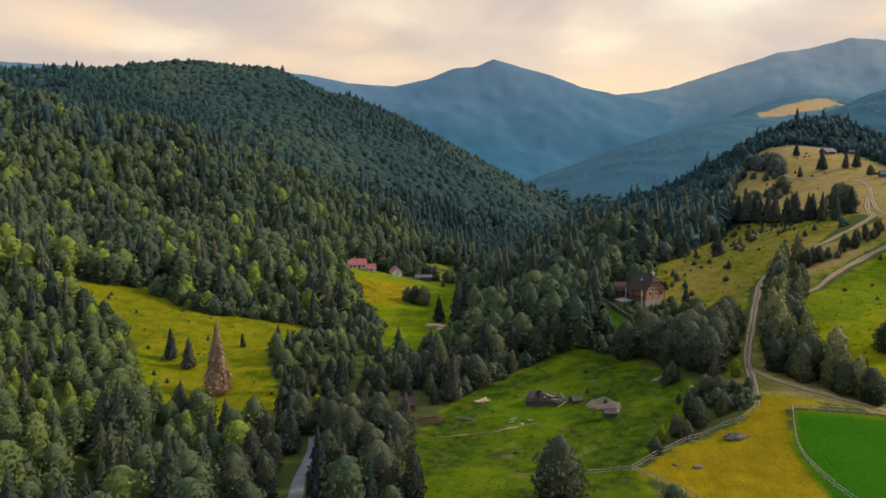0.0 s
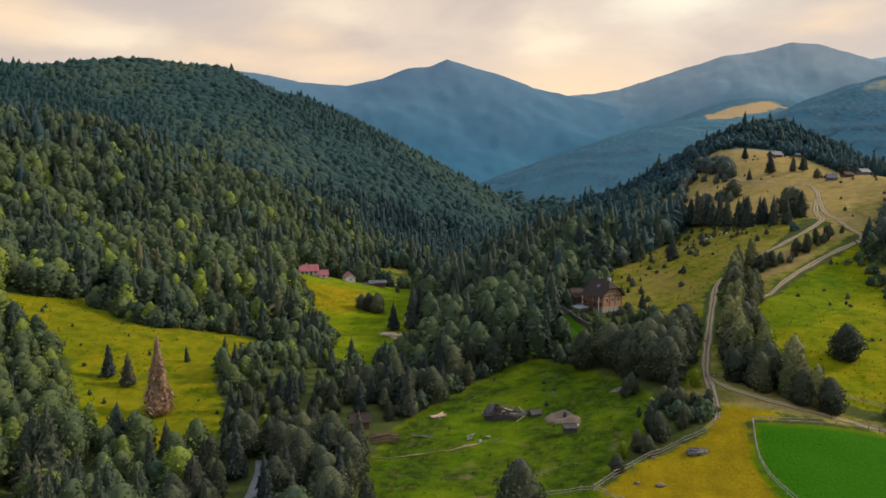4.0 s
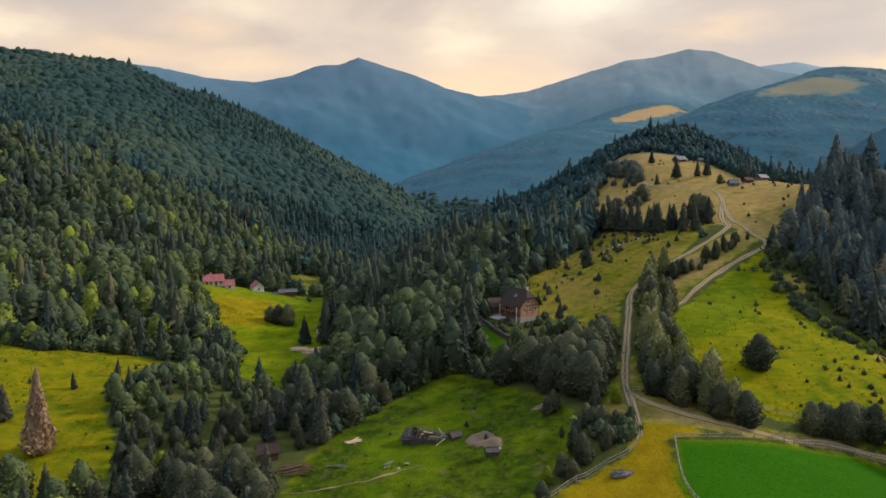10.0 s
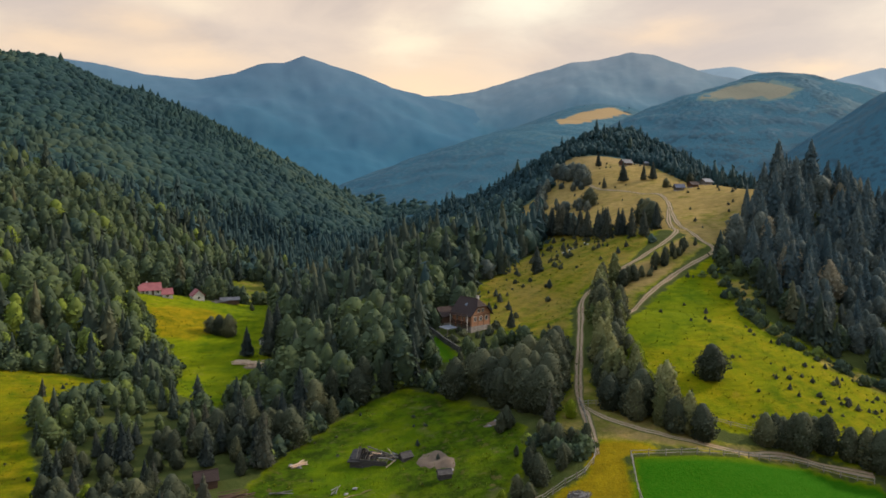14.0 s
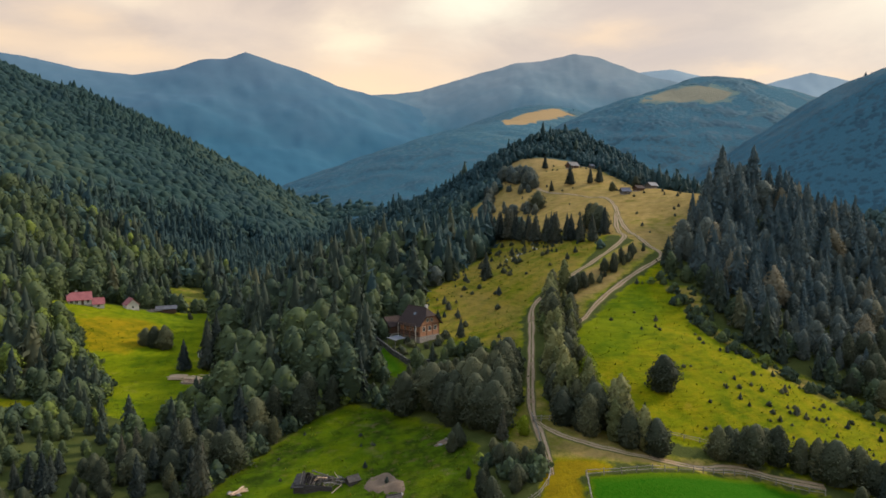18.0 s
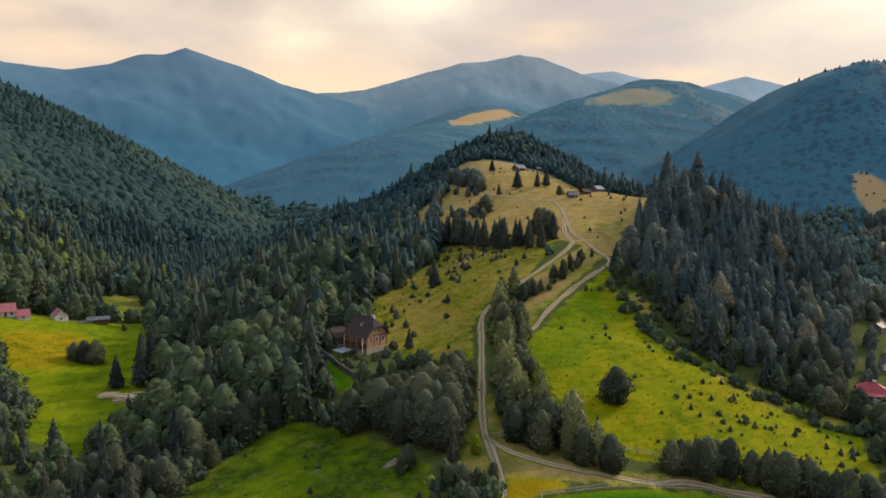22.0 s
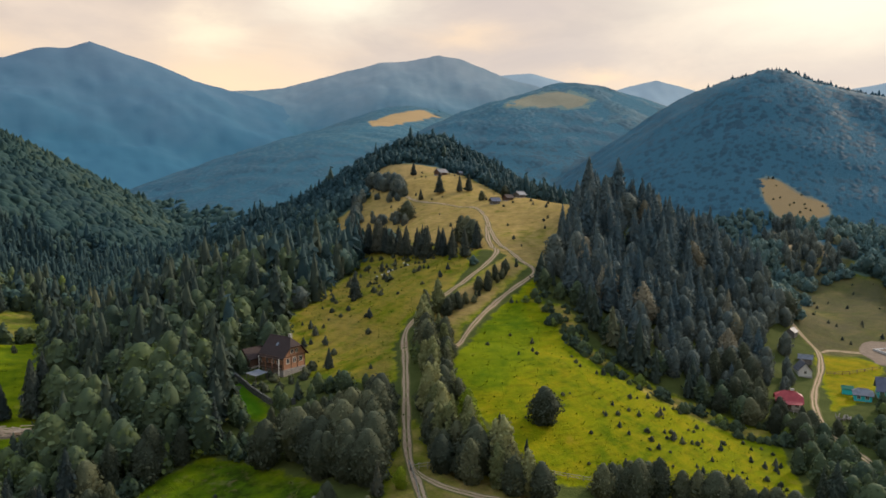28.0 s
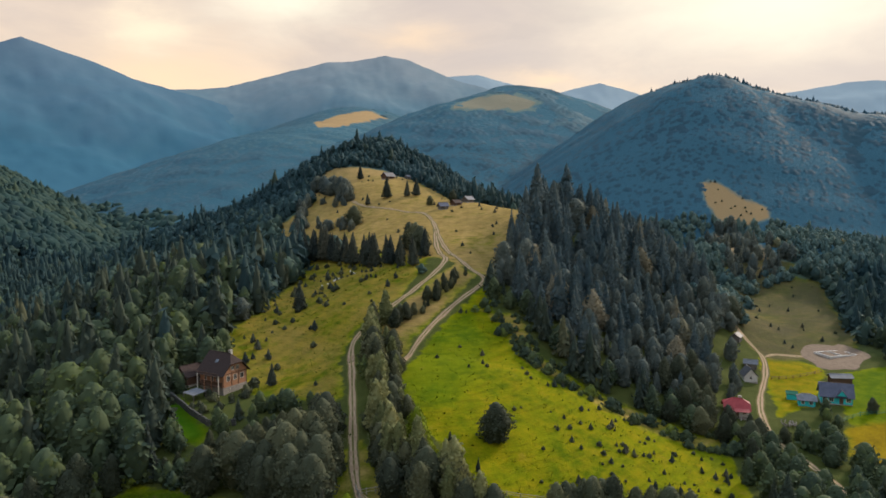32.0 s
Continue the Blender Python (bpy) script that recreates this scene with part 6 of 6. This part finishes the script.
for kind, things, group, limit in ((True, SPRUCE_THINGS, "spruces of the valley", 150), (False, BROAD_THINGS, "broadleaf trees of the valley", 150)):
    n = 0
    for i in order:
        if is_spruce[i] != kind or not single[i] or n >= limit:
            continue
        plant(things[int(which[i]) % len(things)], x[i], y[i], size[i], rng, group)
        taken[i] = True
        n += 1
close = np.hypot(x - 20, y - 30) < 168
rest = ~taken
# bearing and distance choose how much painted haze the leaf colours carry
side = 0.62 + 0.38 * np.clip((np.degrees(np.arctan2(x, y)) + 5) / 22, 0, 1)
haze_reach = (np.hypot(x, y) - 60 * np.clip(1.5 - np.hypot(x - 232, y - 262) / 70, 0, 1)) * side + rng.normal(0, 32, len(x))
over = beyond(x, y)
knoll = rest & ~close & ~over & (x > 165) & (np.hypot(x - 232, y - 255) < 95)
wood("spruce_wood", P[knoll & is_spruce], [s[0] for s in SPRUCES], HAZE_NEEDLE, "dark blue green spruce wood on the knoll", broad=0.95)
wood("leafy_wood", P[knoll & ~is_spruce], NEAR_BROAD, HAZE_LEAF, "grey green leafy trees among the spruces of the knoll", broad=0.85)
rest &= ~knoll
turn = np.degrees(np.arctan2(x, y))
scrubby = rest & ~over & (x > 270) & (np.hypot(x, y) > 340) & (turn > 42) & (turn < 55.5)
rest &= ~scrubby
for lo, hi, mats, words in ((0, 290, (NEEDLE_WOOD, LEAF_WOOD), "on the valley sides"), (290, 330, (NEEDLE_WOOD, LEAF_WOOD), "higher on the valley sides"), (330, 480, (HAZE_MID_NEEDLE, HAZE_MID_LEAF), "on the upper slopes"), (480, 2000, (HAZE_RIDGE_WOOD, HAZE_RIDGE_WOOD), "on the ridges")):
    band = rest & ~close & ~over & (haze_reach >= lo) & (haze_reach < hi)
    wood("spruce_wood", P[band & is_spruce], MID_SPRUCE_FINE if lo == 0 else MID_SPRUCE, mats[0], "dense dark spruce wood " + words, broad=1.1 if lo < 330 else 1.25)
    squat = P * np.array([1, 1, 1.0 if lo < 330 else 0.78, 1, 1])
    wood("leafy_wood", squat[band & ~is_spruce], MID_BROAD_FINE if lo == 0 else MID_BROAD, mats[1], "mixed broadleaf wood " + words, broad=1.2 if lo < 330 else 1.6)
foot = scrubby | (rest & over & (np.hypot(x, y) < 545))
small = P * np.array([1, 1, 0.62, 1, 1])
wood("spruce_wood", small[foot & is_spruce], MID_SPRUCE, FOOT_LEAF, "blue green spruce wood at the foot of the side hill", broad=1.5)
wood("leafy_wood", small[foot & ~is_spruce], MID_BROAD, FOOT_LEAF, "blue green leafy wood at the foot of the side hill", broad=1.5)
rest &= ~foot
crest = from_line(x, y, [p[:2] for p in HILLS["right_hill"][0]]) < 9
wood("spruce_wood", P[rest & over & crest], SKYLINE_SPRUCE, HAZE_SIDE_WOOD, "dark spruces along the crest of the hill across the side valley", broad=1.1)
wood("leafy_wood", P[rest & over & ~crest], [(v * np.array([1, 1, 0.6]), f) for v, f in FARTHEST], HAZE_SIDE_WOOD, "hazy blue green wood on the hill across the side valley", broad=1.3, drape=True)
wood("near_spruce_wood", P[rest & is_spruce & close], [s[0] for s in SPRUCES], NEEDLE_WOOD, "spruces among the trees on the near slope")
wood("near_leafy_wood", P[rest & ~is_spruce & close], NEAR_BROAD, LEAF_WOOD, "grey green broadleaf trees on the near slope")
x, y = spread(rng, -760, 1300, 200, 1000, 5.4)
x2, y2 = spread(rng, -760, 1300, 200, 1750, 8.6)
first, second = np.hypot(x, y) < 900, np.hypot(x2, y2) >= 900
x, y = np.concatenate([x[first], x2[second]]), np.concatenate([y[first], y2[second]])
far = (np.hypot(x, y) >= 640) & woodland(x, y)
x, y = x[far], y[far]
is_spruce = lumps(x, y, 60, 2.0) + rng.uniform(-0.35, 0.35, len(x)) > 0.80
P = np.stack([x, y, rng.uniform(0.6, 1.3, len(x)) * np.where(np.hypot(x, y) > 900, 1.5, 1.15), rng.integers(0, 12, len(x)), np.clip(0.62 * lumps(x, y, 48) + 0.32 * lumps(x, y, 16, 2.0) + rng.normal(0.0, 0.11, len(x)), 0, 1)], -1)
# the same painted-haze distance for the far hills
haze_reach = np.where(x > 330, 330, 0) * np.clip((900 - np.hypot(x, y)) / 200, 0, 1) + np.hypot(x, y) * (0.62 + 0.38 * np.clip((np.degrees(np.arctan2(x, y)) + 5) / 22, 0, 1)) + rng.normal(0, 25, len(x))
side_hill = (x > 420) & (y < 800) & (np.hypot(x, y) < 900)
crest = side_hill & (from_line(x, y, [p[:2] for p in HILLS["right_hill"][0]]) < 10)
low = [(v * np.array([1, 1, 0.45]), f) for v, f in FARTHEST]
wood("far_spruce_wood", P[crest], SKYLINE_SPRUCE, HAZE_SIDE_WOOD, "dark spruces along the crest of the side hill")
wood("far_leafy_wood", P[side_hill & ~crest], low, HAZE_SIDE_WOOD, "dense hazy blue green forest on the side hill", broad=1.4, drape=True)
haze_reach = np.where(side_hill, -1.0, haze_reach)
for lo, hi, mat, words in ((0, 480, GREEN_WOOD, "on the far slopes"), (480, 720, GREEN_WOOD, "on far hills"), (720, 1000, HAZE_WOOD, "on hills across the valley"), (1000, 9000, HAZE_PALE_WOOD, "on the farthest hills")):
    band = (haze_reach >= lo) & (haze_reach < hi)
    wood("far_spruce_wood", P[band & is_spruce], low if lo >= 720 else FAR_SPRUCE, mat, "hazy blue green spruce forest " + words, broad=1.2, drape=True)
    wood("far_leafy_wood", P[band & ~is_spruce], low if lo >= 720 else FAR_BROAD, mat, "hazy blue green leafy forest " + words, broad=1.4, drape=True)

# ---- rank grass ----
rg = np.random.default_rng(31)


def grass_tuft(r):
    v, f = [], []
    for i in range(5):
        a = r.uniform(0, 6.283)
        h, w, o = r.uniform(0.25, 0.5), r.uniform(0.14, 0.26), r.uniform(0.1, 0.35)
        k = len(v)
        c, s = math.cos(a), math.sin(a)
        v += [(c * o - s * w, s * o + c * w, 0), (c * o + s * w, s * o - c * w, 0), (c * o * 2.2, s * o * 2.2, h)]
        f.append((k, k + 1, k + 2))
    return np.array(v), np.array(f)


gx_, gy_ = spread(rg, -140, 175, 108, 330, 1.9)
keep = np.zeros(len(gx_), bool)
for ring_name in ("ruin_meadow", "right_meadow", "tan_slope", "left_meadow", "valley_meadow"):
    keep |= inside(gx_, gy_, MEADOWS[ring_name][0]) > 0.5
keep &= rg.uniform(0, 1, len(gx_)) < 0.25 + 0.75 * lumps(gx_, gy_, 6.0, 2.0)
for line, wide in ROADS.values():
    keep &= from_line(gx_, gy_, line) > wide * 0.7
gx_, gy_ = gx_[keep], gy_[keep]
wood("meadow_grass", np.stack([gx_, gy_, rg.uniform(0.6, 1.5, len(gx_)), rg.integers(0, 12, len(gx_)), np.clip(lumps(gx_, gy_, 9.0) + rg.normal(0, 0.2, len(gx_)), 0, 1)], -1), [grass_tuft(rg) for _ in range(3)], TUFT, "rank tufted grass of the meadows", "grass")

for ob in MODELS:
    for o in (*ob.children_recursive, ob):
        bpy.data.objects.remove(o)
